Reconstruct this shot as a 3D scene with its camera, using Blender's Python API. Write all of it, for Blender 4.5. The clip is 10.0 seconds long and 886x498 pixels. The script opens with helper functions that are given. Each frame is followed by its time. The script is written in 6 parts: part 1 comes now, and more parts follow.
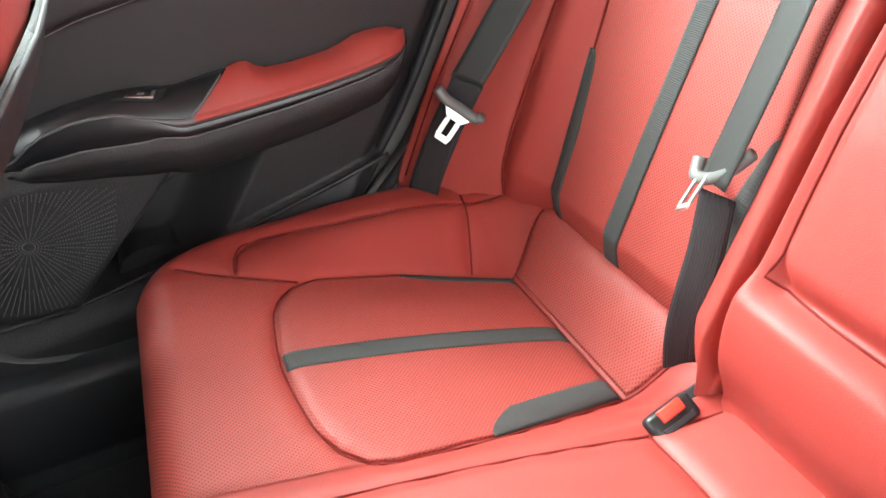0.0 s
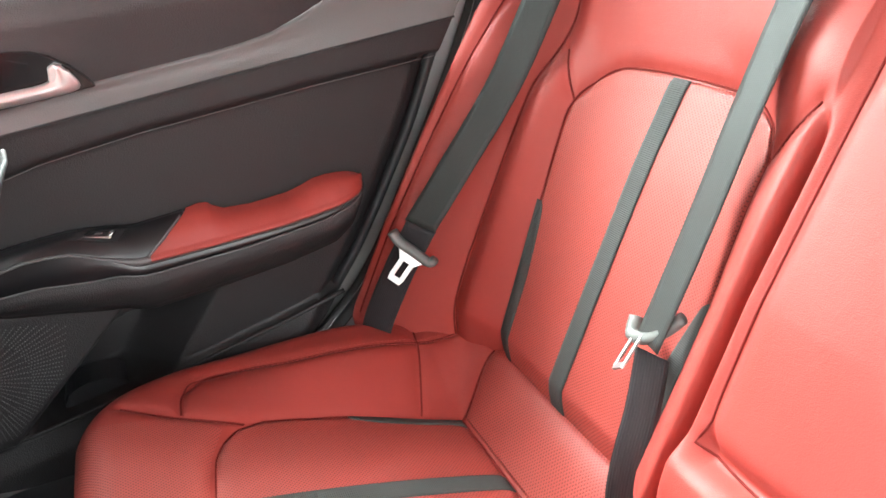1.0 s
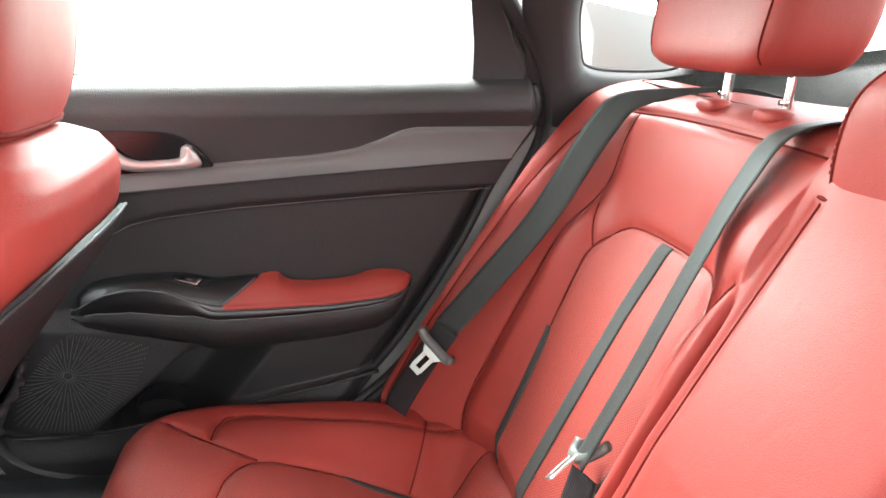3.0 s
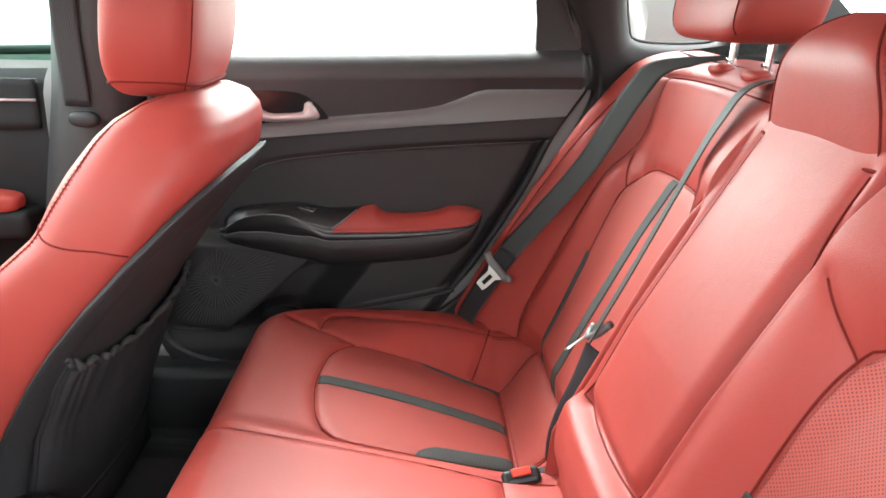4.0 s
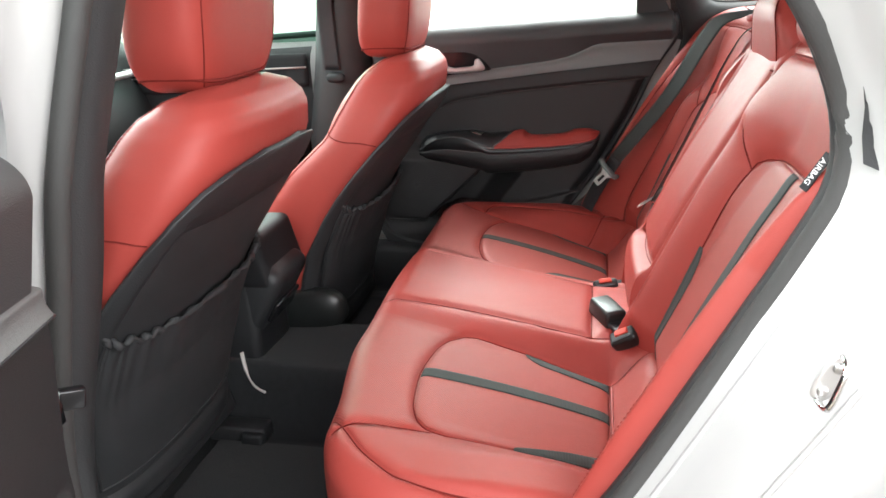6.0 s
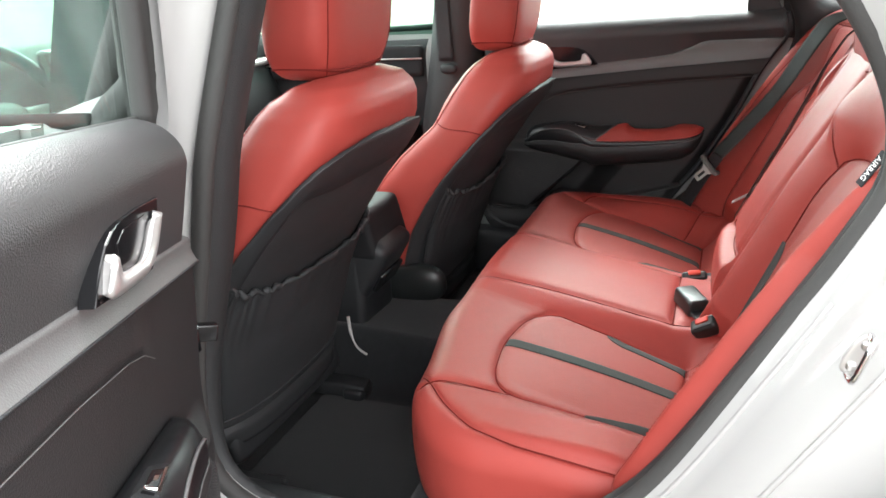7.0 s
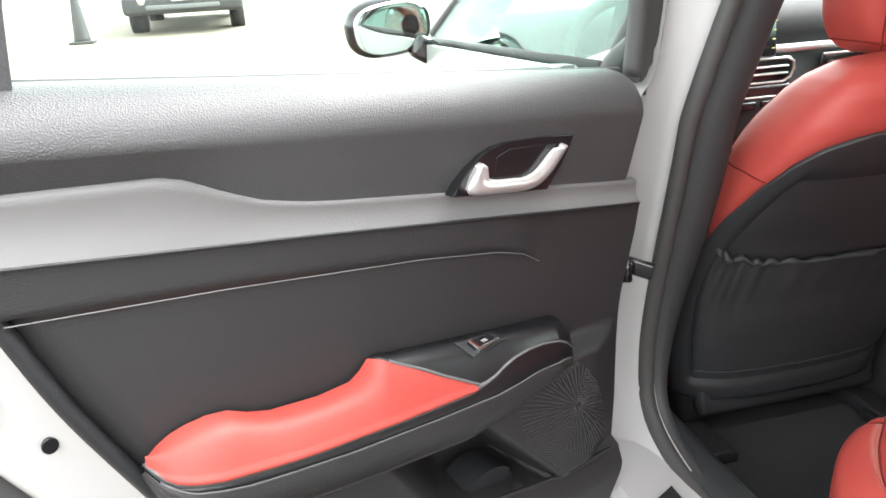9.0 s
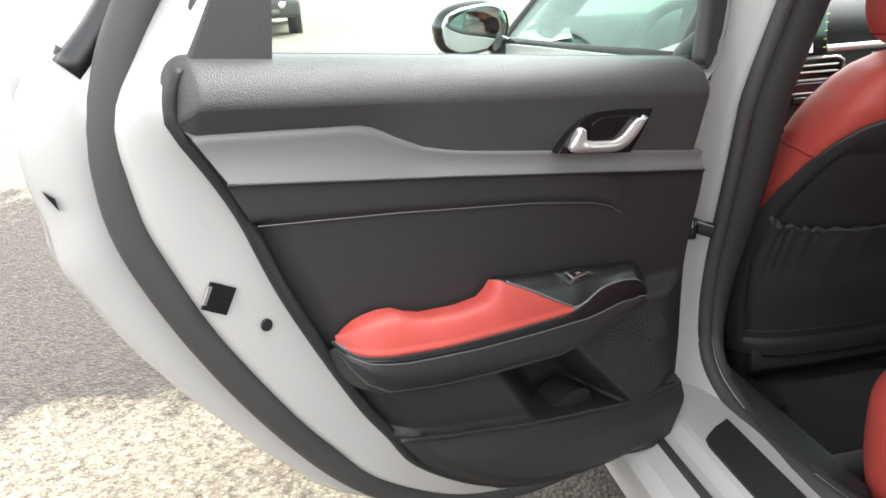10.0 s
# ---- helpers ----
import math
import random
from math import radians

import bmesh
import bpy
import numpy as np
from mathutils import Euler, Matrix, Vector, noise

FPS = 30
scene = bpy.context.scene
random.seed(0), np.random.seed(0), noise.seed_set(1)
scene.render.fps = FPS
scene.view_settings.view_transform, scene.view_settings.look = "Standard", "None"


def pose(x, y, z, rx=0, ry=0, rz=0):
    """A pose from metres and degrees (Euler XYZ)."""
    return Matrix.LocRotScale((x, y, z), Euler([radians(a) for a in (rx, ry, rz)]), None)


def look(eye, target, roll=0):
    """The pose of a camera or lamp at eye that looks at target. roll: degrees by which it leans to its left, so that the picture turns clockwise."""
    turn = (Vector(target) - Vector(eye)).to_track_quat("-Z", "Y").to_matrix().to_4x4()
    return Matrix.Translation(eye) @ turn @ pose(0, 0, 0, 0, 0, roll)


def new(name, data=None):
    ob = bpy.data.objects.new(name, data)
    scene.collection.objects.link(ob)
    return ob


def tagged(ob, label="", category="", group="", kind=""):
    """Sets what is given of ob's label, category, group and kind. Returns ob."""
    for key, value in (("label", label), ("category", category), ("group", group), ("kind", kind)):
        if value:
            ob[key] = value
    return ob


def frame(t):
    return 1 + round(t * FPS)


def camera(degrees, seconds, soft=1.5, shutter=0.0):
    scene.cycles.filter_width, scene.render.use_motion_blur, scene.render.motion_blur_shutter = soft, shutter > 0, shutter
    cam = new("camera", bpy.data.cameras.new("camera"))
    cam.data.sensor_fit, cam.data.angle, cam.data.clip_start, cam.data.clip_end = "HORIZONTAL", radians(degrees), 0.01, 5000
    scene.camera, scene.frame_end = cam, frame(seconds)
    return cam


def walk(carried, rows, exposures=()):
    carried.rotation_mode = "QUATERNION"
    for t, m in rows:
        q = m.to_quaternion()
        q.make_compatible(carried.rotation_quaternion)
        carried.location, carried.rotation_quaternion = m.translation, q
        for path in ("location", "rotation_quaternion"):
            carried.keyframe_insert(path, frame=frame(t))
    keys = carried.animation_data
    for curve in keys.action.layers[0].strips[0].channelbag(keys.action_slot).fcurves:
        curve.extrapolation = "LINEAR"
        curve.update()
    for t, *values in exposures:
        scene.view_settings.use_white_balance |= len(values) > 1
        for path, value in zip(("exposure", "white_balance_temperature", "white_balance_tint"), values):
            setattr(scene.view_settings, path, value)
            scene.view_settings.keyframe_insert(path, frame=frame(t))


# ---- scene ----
cam = camera(61.6, 10.0, soft=1.6)
PATH = [
    (0, (-0.259, 0.878, 1.024), (1.345, 0.361, -0.053), -8.1),
    (0.5, (-0.261, 0.857, 1.045), (1.392, 0.268, 0.086), -6.7),
    (1, (-0.265, 0.846, 1.071), (1.426, 0.185, 0.231), -5.4),
    (1.5, (-0.272, 0.836, 1.093), (1.447, 0.128, 0.354), -3.7),
    (2, (-0.292, 0.824, 1.107), (1.465, 0.113, 0.468), -1.4),
    (2.5, (-0.347, 0.803, 1.114), (1.476, 0.211, 0.542), 0.9),
    (2.7, (-0.377, 0.777, 1.119), (1.477, 0.281, 0.556), 1.6),
    (3.8, (-0.684, 0.726, 1.109), (1.227, 0.604, 0.531), 3.0),
    (4, (-0.737, 0.718, 1.119), (1.165, 0.638, 0.508), 2.0),
    (4.5, (-0.905, 0.681, 1.127), (0.99, 0.748, 0.489), 1.2),
    (5, (-1.082, 0.646, 1.13), (0.796, 0.853, 0.475), -0.0),
    (5.5, (-1.261, 0.625, 1.141), (0.597, 0.935, 0.467), -1.2),
    (6.8, (-1.508, 0.54, 1.173), (0.274, 1.137, 0.488), -3.1),
    (7, (-1.507, 0.531, 1.173), (0.243, 1.211, 0.483), -2.5),
    (7.5, (-1.443, 0.501, 1.162), (0.126, 1.519, 0.453), -1.4),
    (8, (-1.353, 0.454, 1.166), (-0.156, 1.874, 0.424), -1.5),
    (8.5, (-1.287, 0.343, 1.173), (-0.56, 2.058, 0.444), -2.3),
    (9, (-1.303, 0.239, 1.172), (-0.882, 2.062, 0.466), -3.3),
    (9.5, (-1.373, 0.133, 1.171), (-1.041, 1.98, 0.481), -3.6),
    (10, (-1.441, 0.035, 1.173), (-1.13, 1.89, 0.493), -3.5),
]
EXPOSURES = [(0, 2.97), (1.5, 3.05), (2.7, 2.87), (4.0, 2.43), (4.5, 2.38), (5.5, 2.16), (7, 1.87), (7.7, 2.05), (8.5, 2.12), (9.2, 1.8), (10, 1.25)]
walk(cam, [(t, look(eye, target, roll)) for t, eye, target, roll in PATH], EXPOSURES)

# ---- light: a bright overcast day ----
world = bpy.data.worlds.new("overcast_sky")
scene.world = world
world.use_nodes = True
wn, wl = world.node_tree.nodes, world.node_tree.links
sky = wn.new("ShaderNodeTexSky")
sky.sky_type = "NISHITA"
sky.sun_disc = False
sky.sun_elevation, sky.sun_rotation = radians(46), radians(70)
sky.air_density, sky.dust_density = 1.0, 3.0
soften = wn.new("ShaderNodeHueSaturation")
soften.inputs["Saturation"].default_value = 0.06
wl.new(sky.outputs[0], soften.inputs["Color"])
wl.new(soften.outputs[0], wn["Background"].inputs["Color"])
wn["Background"].inputs["Strength"].default_value = 0.65
sun_data = bpy.data.lights.new("sun", "SUN")
sun_data.energy, sun_data.angle, sun_data.color = 0.3, radians(40), (1.0, 0.97, 0.92)
sun = new("sun", sun_data)
sun.matrix_world = look((5.73, 2.08, 6.3), (0, 0, 0))

# ---- materials ----


def node_material(name, colour, rough=0.5, metal=0.0, bump=0.0, bump_scale=300.0, vary=0.12, vary_scale=6.0, spec=0.5, coat=0.0, sheen=0.0,
                  space="Object", rough_vary=0.08, soft=0.0, coat_rough=0.06):
    """A principled surface with a fine grain, a slow change of tone and of gloss."""
    m = bpy.data.materials.new(name)
    m.use_nodes = True
    n, l = m.node_tree.nodes, m.node_tree.links
    b = n["Principled BSDF"]
    b.inputs["Metallic"].default_value = metal
    b.inputs["Specular IOR Level"].default_value = spec
    b.inputs["Coat Weight"].default_value = coat
    b.inputs["Coat Roughness"].default_value = coat_rough
    b.inputs["Sheen Weight"].default_value = sheen
    co = n.new("ShaderNodeTexCoord")
    slow = n.new("ShaderNodeTexNoise")
    slow.inputs["Scale"].default_value = vary_scale
    slow.inputs["Detail"].default_value = 6
    l.new(co.outputs[space], slow.inputs["Vector"])
    mix = n.new("ShaderNodeMix")
    mix.data_type = "RGBA"
    mix.inputs["A"].default_value = (*[c * (1 - vary) for c in colour], 1)
    mix.inputs["B"].default_value = (*[min(1, c * (1 + vary)) for c in colour], 1)
    l.new(slow.outputs["Fac"], mix.inputs["Factor"])
    l.new(mix.outputs["Result"], b.inputs["Base Color"])
    rr = n.new("ShaderNodeMapRange")
    rr.inputs["To Min"].default_value = max(0.02, rough - rough_vary)
    rr.inputs["To Max"].default_value = min(1, rough + rough_vary)
    l.new(slow.outputs["Fac"], rr.inputs["Value"])
    l.new(rr.outputs["Result"], b.inputs["Roughness"])
    if bump:
        fine = n.new("ShaderNodeTexVoronoi")
        fine.inputs["Scale"].default_value = bump_scale
        l.new(co.outputs[space], fine.inputs["Vector"])
        bp = n.new("ShaderNodeBump")
        bp.inputs["Strength"].default_value = bump
        bp.inputs["Distance"].default_value = 0.001
        l.new(fine.outputs["Distance"], bp.inputs["Height"])
        l.new(bp.outputs["Normal"], b.inputs["Normal"])
        if soft:
            creases = n.new("ShaderNodeTexNoise")
            creases.inputs["Scale"].default_value = 22
            creases.inputs["Detail"].default_value = 4
            creases.inputs["Distortion"].default_value = 0.8
            l.new(co.outputs[space], creases.inputs["Vector"])
            bs = n.new("ShaderNodeBump")
            bs.inputs["Strength"].default_value = soft
            bs.inputs["Distance"].default_value = 0.006
            l.new(creases.outputs["Fac"], bs.inputs["Height"])
            l.new(bs.outputs["Normal"], bp.inputs["Normal"])
    return m


def maths(n, l, op, a, b=None):
    q = n.new("ShaderNodeMath")
    q.operation = op
    for i, v in enumerate((a, b)):
        if v is None:
            continue
        if isinstance(v, (int, float)):
            q.inputs[i].default_value = v
        else:
            l.new(v, q.inputs[i])
    return q.outputs[0]


def perforate(m, pitch=0.0046, hole=0.115):
    """Rows of pin holes, laid out by the mesh's own surface coordinates in metres."""
    n, l = m.node_tree.nodes, m.node_tree.links
    b = n["Principled BSDF"]
    uv = n.new("ShaderNodeUVMap")
    sep = n.new("ShaderNodeSeparateXYZ")
    l.new(uv.outputs[0], sep.inputs[0])
    u = maths(n, l, "DIVIDE", sep.outputs[0], pitch)
    v = maths(n, l, "DIVIDE", sep.outputs[1], pitch)
    rings = []
    for shift in (0.0, 0.5):
        fu = maths(n, l, "SUBTRACT", maths(n, l, "FRACT", maths(n, l, "ADD", u, shift + 100)), 0.5)
        fv = maths(n, l, "SUBTRACT", maths(n, l, "FRACT", maths(n, l, "ADD", v, shift + 100)), 0.5)
        rings.append(maths(n, l, "ADD", maths(n, l, "MULTIPLY", fu, fu), maths(n, l, "MULTIPLY", fv, fv)))
    d = maths(n, l, "SQRT", maths(n, l, "MINIMUM", rings[0], rings[1]))
    mr = n.new("ShaderNodeMapRange")
    mr.inputs["From Min"].default_value, mr.inputs["From Max"].default_value = hole, hole + 0.08
    l.new(d, mr.inputs["Value"])
    base = b.inputs["Base Color"].links[0].from_socket
    mix = n.new("ShaderNodeMix")
    mix.data_type = "RGBA"
    mix.inputs["A"].default_value = (0.150, 0.021, 0.017, 1)
    l.new(mr.outputs[0], mix.inputs["Factor"])
    l.new(base, mix.inputs["B"])
    l.new(mix.outputs["Result"], b.inputs["Base Color"])
    bp = n.new("ShaderNodeBump")
    bp.inputs["Strength"].default_value = 0.45
    bp.inputs["Distance"].default_value = 0.0008
    l.new(mr.outputs[0], bp.inputs["Height"])
    if b.inputs["Normal"].links:
        l.new(b.inputs["Normal"].links[0].from_socket, bp.inputs["Normal"])
    l.new(bp.outputs[0], b.inputs["Normal"])
    return m


def striped(m, pitch, axis=1, depth=0.7):
    """Fine ribs across the surface coordinates, as in woven webbing."""
    n, l = m.node_tree.nodes, m.node_tree.links
    b = n["Principled BSDF"]
    uv = n.new("ShaderNodeUVMap")
    sep = n.new("ShaderNodeSeparateXYZ")
    l.new(uv.outputs[0], sep.inputs[0])
    w = maths(n, l, "SINE", maths(n, l, "MULTIPLY", sep.outputs[axis], 6.2832 / pitch))
    bp = n.new("ShaderNodeBump")
    bp.inputs["Strength"].default_value = depth
    bp.inputs["Distance"].default_value = 0.0006
    l.new(w, bp.inputs["Height"])
    l.new(bp.outputs[0], b.inputs["Normal"])
    return m


RED = (0.300, 0.0425, 0.0335)
M_RED = node_material("red_leather", RED, 0.50, bump=0.18, bump_scale=900, vary=0.10, vary_scale=9, spec=0.29, soft=0.10, coat=0.05, coat_rough=0.42)
M_PERF = perforate(node_material("red_perforated_leather", (0.345, 0.056, 0.043), 0.54, bump=0.15, bump_scale=900, vary=0.10, vary_scale=9, spec=0.38, soft=0.12, coat=0.08, coat_rough=0.42), hole=0.15)
M_SEAM = node_material("dark_red_seam", (0.135, 0.017, 0.014), 0.9, vary=0.2, vary_scale=40, spec=0.1)
M_STITCH = node_material("red_stitching", (0.29, 0.036, 0.029), 0.75, vary=0.2, vary_scale=80)
M_STRIP = striped(node_material("charcoal_ribbed_fabric", (0.050, 0.058, 0.055), 0.75, vary=0.15, vary_scale=30, spec=0.3), 0.0022, 1, 0.5)
M_BLACK = node_material("black_soft_plastic", (0.0150, 0.0160, 0.0175), 0.48, bump=0.3, bump_scale=700, vary=0.14, vary_scale=5, spec=0.4)
M_PAD = node_material("black_grained_pad", (0.034, 0.034, 0.035), 0.52, bump=0.5, bump_scale=650, vary=0.14, vary_scale=5, spec=0.5)
M_ACCENT = node_material("grey_satin_trim", (0.103, 0.101, 0.100), 0.48, bump=0.25, bump_scale=600, vary=0.08, vary_scale=7, spec=0.48)
M_DOOR = node_material("black_door_plastic", (0.0168, 0.0166, 0.0172), 0.50, bump=0.35, bump_scale=600, vary=0.14, vary_scale=5, spec=0.38)
M_SATINBLACK = node_material("satin_black_plastic", (0.006, 0.0066, 0.0078), 0.38, bump=0.1, bump_scale=900, vary=0.1, vary_scale=8)
M_TRIMGREY = node_material("dull_grey_trim", (0.090, 0.090, 0.090), 0.46, vary=0.08, vary_scale=12)
M_MATTE = node_material("matt_black_plastic", (0.009, 0.0096, 0.0108), 0.7, bump=0.3, bump_scale=700, vary=0.14, vary_scale=5, spec=0.25)
M_RIB = node_material("dark_speaker_ribs", (0.030, 0.030, 0.031), 0.55, vary=0.1, vary_scale=20)
M_GLOSS = node_material("gloss_black_plastic", (0.008, 0.008, 0.009), 0.16, vary=0.1, vary_scale=8, rough_vary=0.04)
M_SATIN = node_material("satin_silver", (0.50, 0.49, 0.48), 0.34, metal=0.7, vary=0.05, vary_scale=14, rough_vary=0.05)
M_STEEL = node_material("brushed_steel", (0.50, 0.49, 0.48), 0.36, metal=1.0, vary=0.08, vary_scale=30, rough_vary=0.06)
M_CHROME = node_material("chrome", (0.78, 0.78, 0.78), 0.08, metal=1.0, vary=0.04, vary_scale=20, rough_vary=0.03)
M_PAINT = node_material("pale_grey_car_paint", (0.365, 0.360, 0.352), 0.32, vary=0.04, vary_scale=3, coat=0.8, spec=0.5)
M_RUBBER = node_material("black_rubber", (0.035, 0.034, 0.033), 0.7, bump=0.2, bump_scale=500, vary=0.15, vary_scale=10)
M_CARPET = node_material("charcoal_carpet", (0.0145, 0.0155, 0.0168), 0.95, bump=1.0, bump_scale=700, vary=0.35, vary_scale=60, spec=0.1, sheen=0.1)
M_FELT = node_material("speckled_grey_felt", (0.030, 0.032, 0.030), 0.95, bump=1.0, bump_scale=500, vary=0.5, vary_scale=160, spec=0.08)
M_CLOTH = node_material("black_pocket_cloth", (0.0165, 0.0175, 0.0190), 0.66, bump=0.4, bump_scale=800, vary=0.2, vary_scale=12, spec=0.5)
M_SHELL = node_material("dark_seat_back_shell", (0.0175, 0.0184, 0.0198), 0.58, bump=0.3, bump_scale=500, vary=0.15, vary_scale=6, spec=0.35)
M_WEB = striped(node_material("grey_belt_webbing", (0.021, 0.026, 0.024), 0.55, vary=0.1, vary_scale=20, spec=0.4), 0.0028, 0, 0.15)
M_WEBDARK = striped(node_material("black_belt_webbing", (0.012, 0.012, 0.014), 0.6, vary=0.1, vary_scale=20), 0.0028, 0, 0.5)
M_GREYPL = node_material("grey_green_plastic", (0.11, 0.125, 0.118), 0.4, vary=0.08, vary_scale=20)
M_HEAD = node_material("pale_headliner", (0.72, 0.71, 0.69), 0.95, bump=0.5, bump_scale=500, vary=0.06)
M_ORANGE = node_material("orange_red_button", (0.55, 0.055, 0.032), 0.4, vary=0.08, vary_scale=30)
M_WHITE = node_material("white_print", (0.8, 0.8, 0.78), 0.6, vary=0.04)
M_YELLOW = node_material("dim_yellow_print", (0.42, 0.34, 0.05), 0.5, vary=0.05)
M_GREYTAPE = node_material("grey_strap", (0.4, 0.4, 0.38), 0.6, vary=0.1, vary_scale=30)
M_PILLAR = node_material("dark_grey_pillar_trim", (0.020, 0.021, 0.022), 0.58, bump=0.25, bump_scale=500, vary=0.1, vary_scale=5)
M_BUCKLE = node_material("dull_black_buckle", (0.012, 0.0135, 0.0135), 0.36, vary=0.1, vary_scale=20, spec=0.45)
M_TYRE = node_material("tyre_rubber", (0.02, 0.02, 0.02), 0.85, bump=0.3, bump_scale=80, vary=0.2)
M_DARKPAINT = node_material("dark_car_paint", (0.03, 0.032, 0.035), 0.3, vary=0.05, coat=0.7)


def glass_material(name, tint, rough=0.0):
    m = bpy.data.materials.new(name)
    m.use_nodes = True
    n, l = m.node_tree.nodes, m.node_tree.links
    n.remove(n["Principled BSDF"])
    clear = n.new("ShaderNodeBsdfTransparent")
    clear.inputs["Color"].default_value = (*tint, 1)
    gloss = n.new("ShaderNodeBsdfGlossy")
    gloss.inputs["Roughness"].default_value = rough
    tilt = n.new("ShaderNodeLayerWeight")
    edge = n.new("ShaderNodeMath")
    edge.operation = "MULTIPLY_ADD"
    power = n.new("ShaderNodeMath")
    power.operation = "POWER"
    power.inputs[1].default_value = 4.0
    l.new(tilt.outputs["Facing"], power.inputs[0])
    l.new(power.outputs[0], edge.inputs[0])
    edge.inputs[1].default_value, edge.inputs[2].default_value = 0.30, 0.03
    mix = n.new("ShaderNodeMixShader")
    l.new(edge.outputs[0], mix.inputs[0])
    l.new(clear.outputs[0], mix.inputs[1])
    l.new(gloss.outputs[0], mix.inputs[2])
    l.new(mix.outputs[0], n["Material Output"].inputs["Surface"])
    return m


M_GLASS = glass_material("clear_tinted_glass", (0.93, 0.98, 0.95))
M_GREEN = glass_material("green_tinted_glass", (0.89, 0.965, 0.94))
M_DEEPGREEN = glass_material("deep_green_tinted_glass", (0.62, 0.80, 0.73))
M_MIRROR = node_material("mirror_glass", (0.75, 0.8, 0.78), 0.03, metal=1.0, vary=0.02, rough_vary=0.01)


def ground_material():
    """Grey, stony asphalt with pale patches; its far part is coloured brighter, as if overexposed."""
    m = node_material("stony_asphalt", (0.1, 0.095, 0.09), 0.85, vary=0.25, vary_scale=30)
    n, l = m.node_tree.nodes, m.node_tree.links
    b = n["Principled BSDF"]
    co = n.new("ShaderNodeTexCoord")
    big = n.new("ShaderNodeTexNoise")
    big.inputs["Scale"].default_value = 0.45
    big.inputs["Detail"].default_value = 9
    big.inputs["Roughness"].default_value = 0.68
    l.new(co.outputs["Object"], big.inputs["Vector"])
    ramp = n.new("ShaderNodeValToRGB")
    ramp.color_ramp.elements[0].position, ramp.color_ramp.elements[0].color = 0.47, (0.045, 0.038, 0.031, 1)
    ramp.color_ramp.elements[1].position, ramp.color_ramp.elements[1].color = 0.56, (0.205, 0.182, 0.143, 1)
    l.new(big.outputs["Fac"], ramp.inputs["Fac"])
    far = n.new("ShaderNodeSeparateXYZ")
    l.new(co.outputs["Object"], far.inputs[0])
    # far ground ahead and right is coloured paler, standing in for overexposed brightness
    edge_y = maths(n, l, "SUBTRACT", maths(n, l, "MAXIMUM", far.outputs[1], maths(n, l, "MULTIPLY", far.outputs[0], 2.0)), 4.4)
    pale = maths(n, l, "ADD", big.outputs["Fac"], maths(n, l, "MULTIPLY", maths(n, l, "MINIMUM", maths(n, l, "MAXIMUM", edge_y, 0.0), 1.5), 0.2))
    # paler within a ragged oval beside the open door, a little darker outside it
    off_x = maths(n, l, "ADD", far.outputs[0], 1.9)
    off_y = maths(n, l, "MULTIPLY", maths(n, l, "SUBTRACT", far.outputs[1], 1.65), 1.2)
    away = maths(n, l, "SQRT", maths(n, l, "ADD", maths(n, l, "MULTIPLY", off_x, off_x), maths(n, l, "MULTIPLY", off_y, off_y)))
    pale_oval = maths(n, l, "MINIMUM", maths(n, l, "MAXIMUM", maths(n, l, "DIVIDE", maths(n, l, "SUBTRACT", 0.62, away), 0.5), -0.35), 1.0)
    pale = maths(n, l, "ADD", pale, maths(n, l, "MULTIPLY", pale_oval, 0.16))
    ragged = n.new("ShaderNodeTexNoise")
    ragged.inputs["Scale"].default_value = 9
    ragged.inputs["Detail"].default_value = 8
    ragged.inputs["Roughness"].default_value = 0.7
    l.new(co.outputs["Object"], ragged.inputs["Vector"])
    pale = maths(n, l, "ADD", pale, maths(n, l, "MULTIPLY", maths(n, l, "SUBTRACT", ragged.outputs["Fac"], 0.52), 0.30))
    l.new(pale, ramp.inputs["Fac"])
    stones = n.new("ShaderNodeTexVoronoi")
    stones.inputs["Scale"].default_value = 85
    l.new(co.outputs["Object"], stones.inputs["Vector"])
    sr = n.new("ShaderNodeValToRGB")
    sr.color_ramp.elements[0].position, sr.color_ramp.elements[0].color = 0.0, (1.5, 1.45, 1.35, 1)
    sr.color_ramp.elements[1].position, sr.color_ramp.elements[1].color = 0.5, (0.7, 0.7, 0.7, 1)
    l.new(stones.outputs["Distance"], sr.inputs["Fac"])
    mul = n.new("ShaderNodeMix")
    mul.data_type, mul.blend_type = "RGBA", "MULTIPLY"
    mul.inputs["Factor"].default_value = 1.0
    l.new(ramp.outputs[0], mul.inputs["A"])
    l.new(sr.outputs[0], mul.inputs["B"])
    grit = n.new("ShaderNodeTexNoise")
    grit.inputs["Scale"].default_value = 38
    grit.inputs["Detail"].default_value = 10
    grit.inputs["Roughness"].default_value = 0.75
    l.new(co.outputs["Object"], grit.inputs["Vector"])
    gr = n.new("ShaderNodeValToRGB")
    gr.color_ramp.elements[0].position, gr.color_ramp.elements[0].color = 0.35, (0.22, 0.20, 0.18, 1)
    gr.color_ramp.elements[1].position, gr.color_ramp.elements[1].color = 0.65, (1.75, 1.7, 1.62, 1)
    l.new(grit.outputs["Fac"], gr.inputs["Fac"])
    mul2 = n.new("ShaderNodeMix")
    mul2.data_type, mul2.blend_type = "RGBA", "MULTIPLY"
    mul2.inputs["Factor"].default_value = 1.0
    l.new(mul.outputs["Result"], mul2.inputs["A"])
    l.new(gr.outputs[0], mul2.inputs["B"])
    l.new(mul2.outputs["Result"], b.inputs["Base Color"])
    bp = n.new("ShaderNodeBump")
    bp.inputs["Strength"].default_value = 0.8
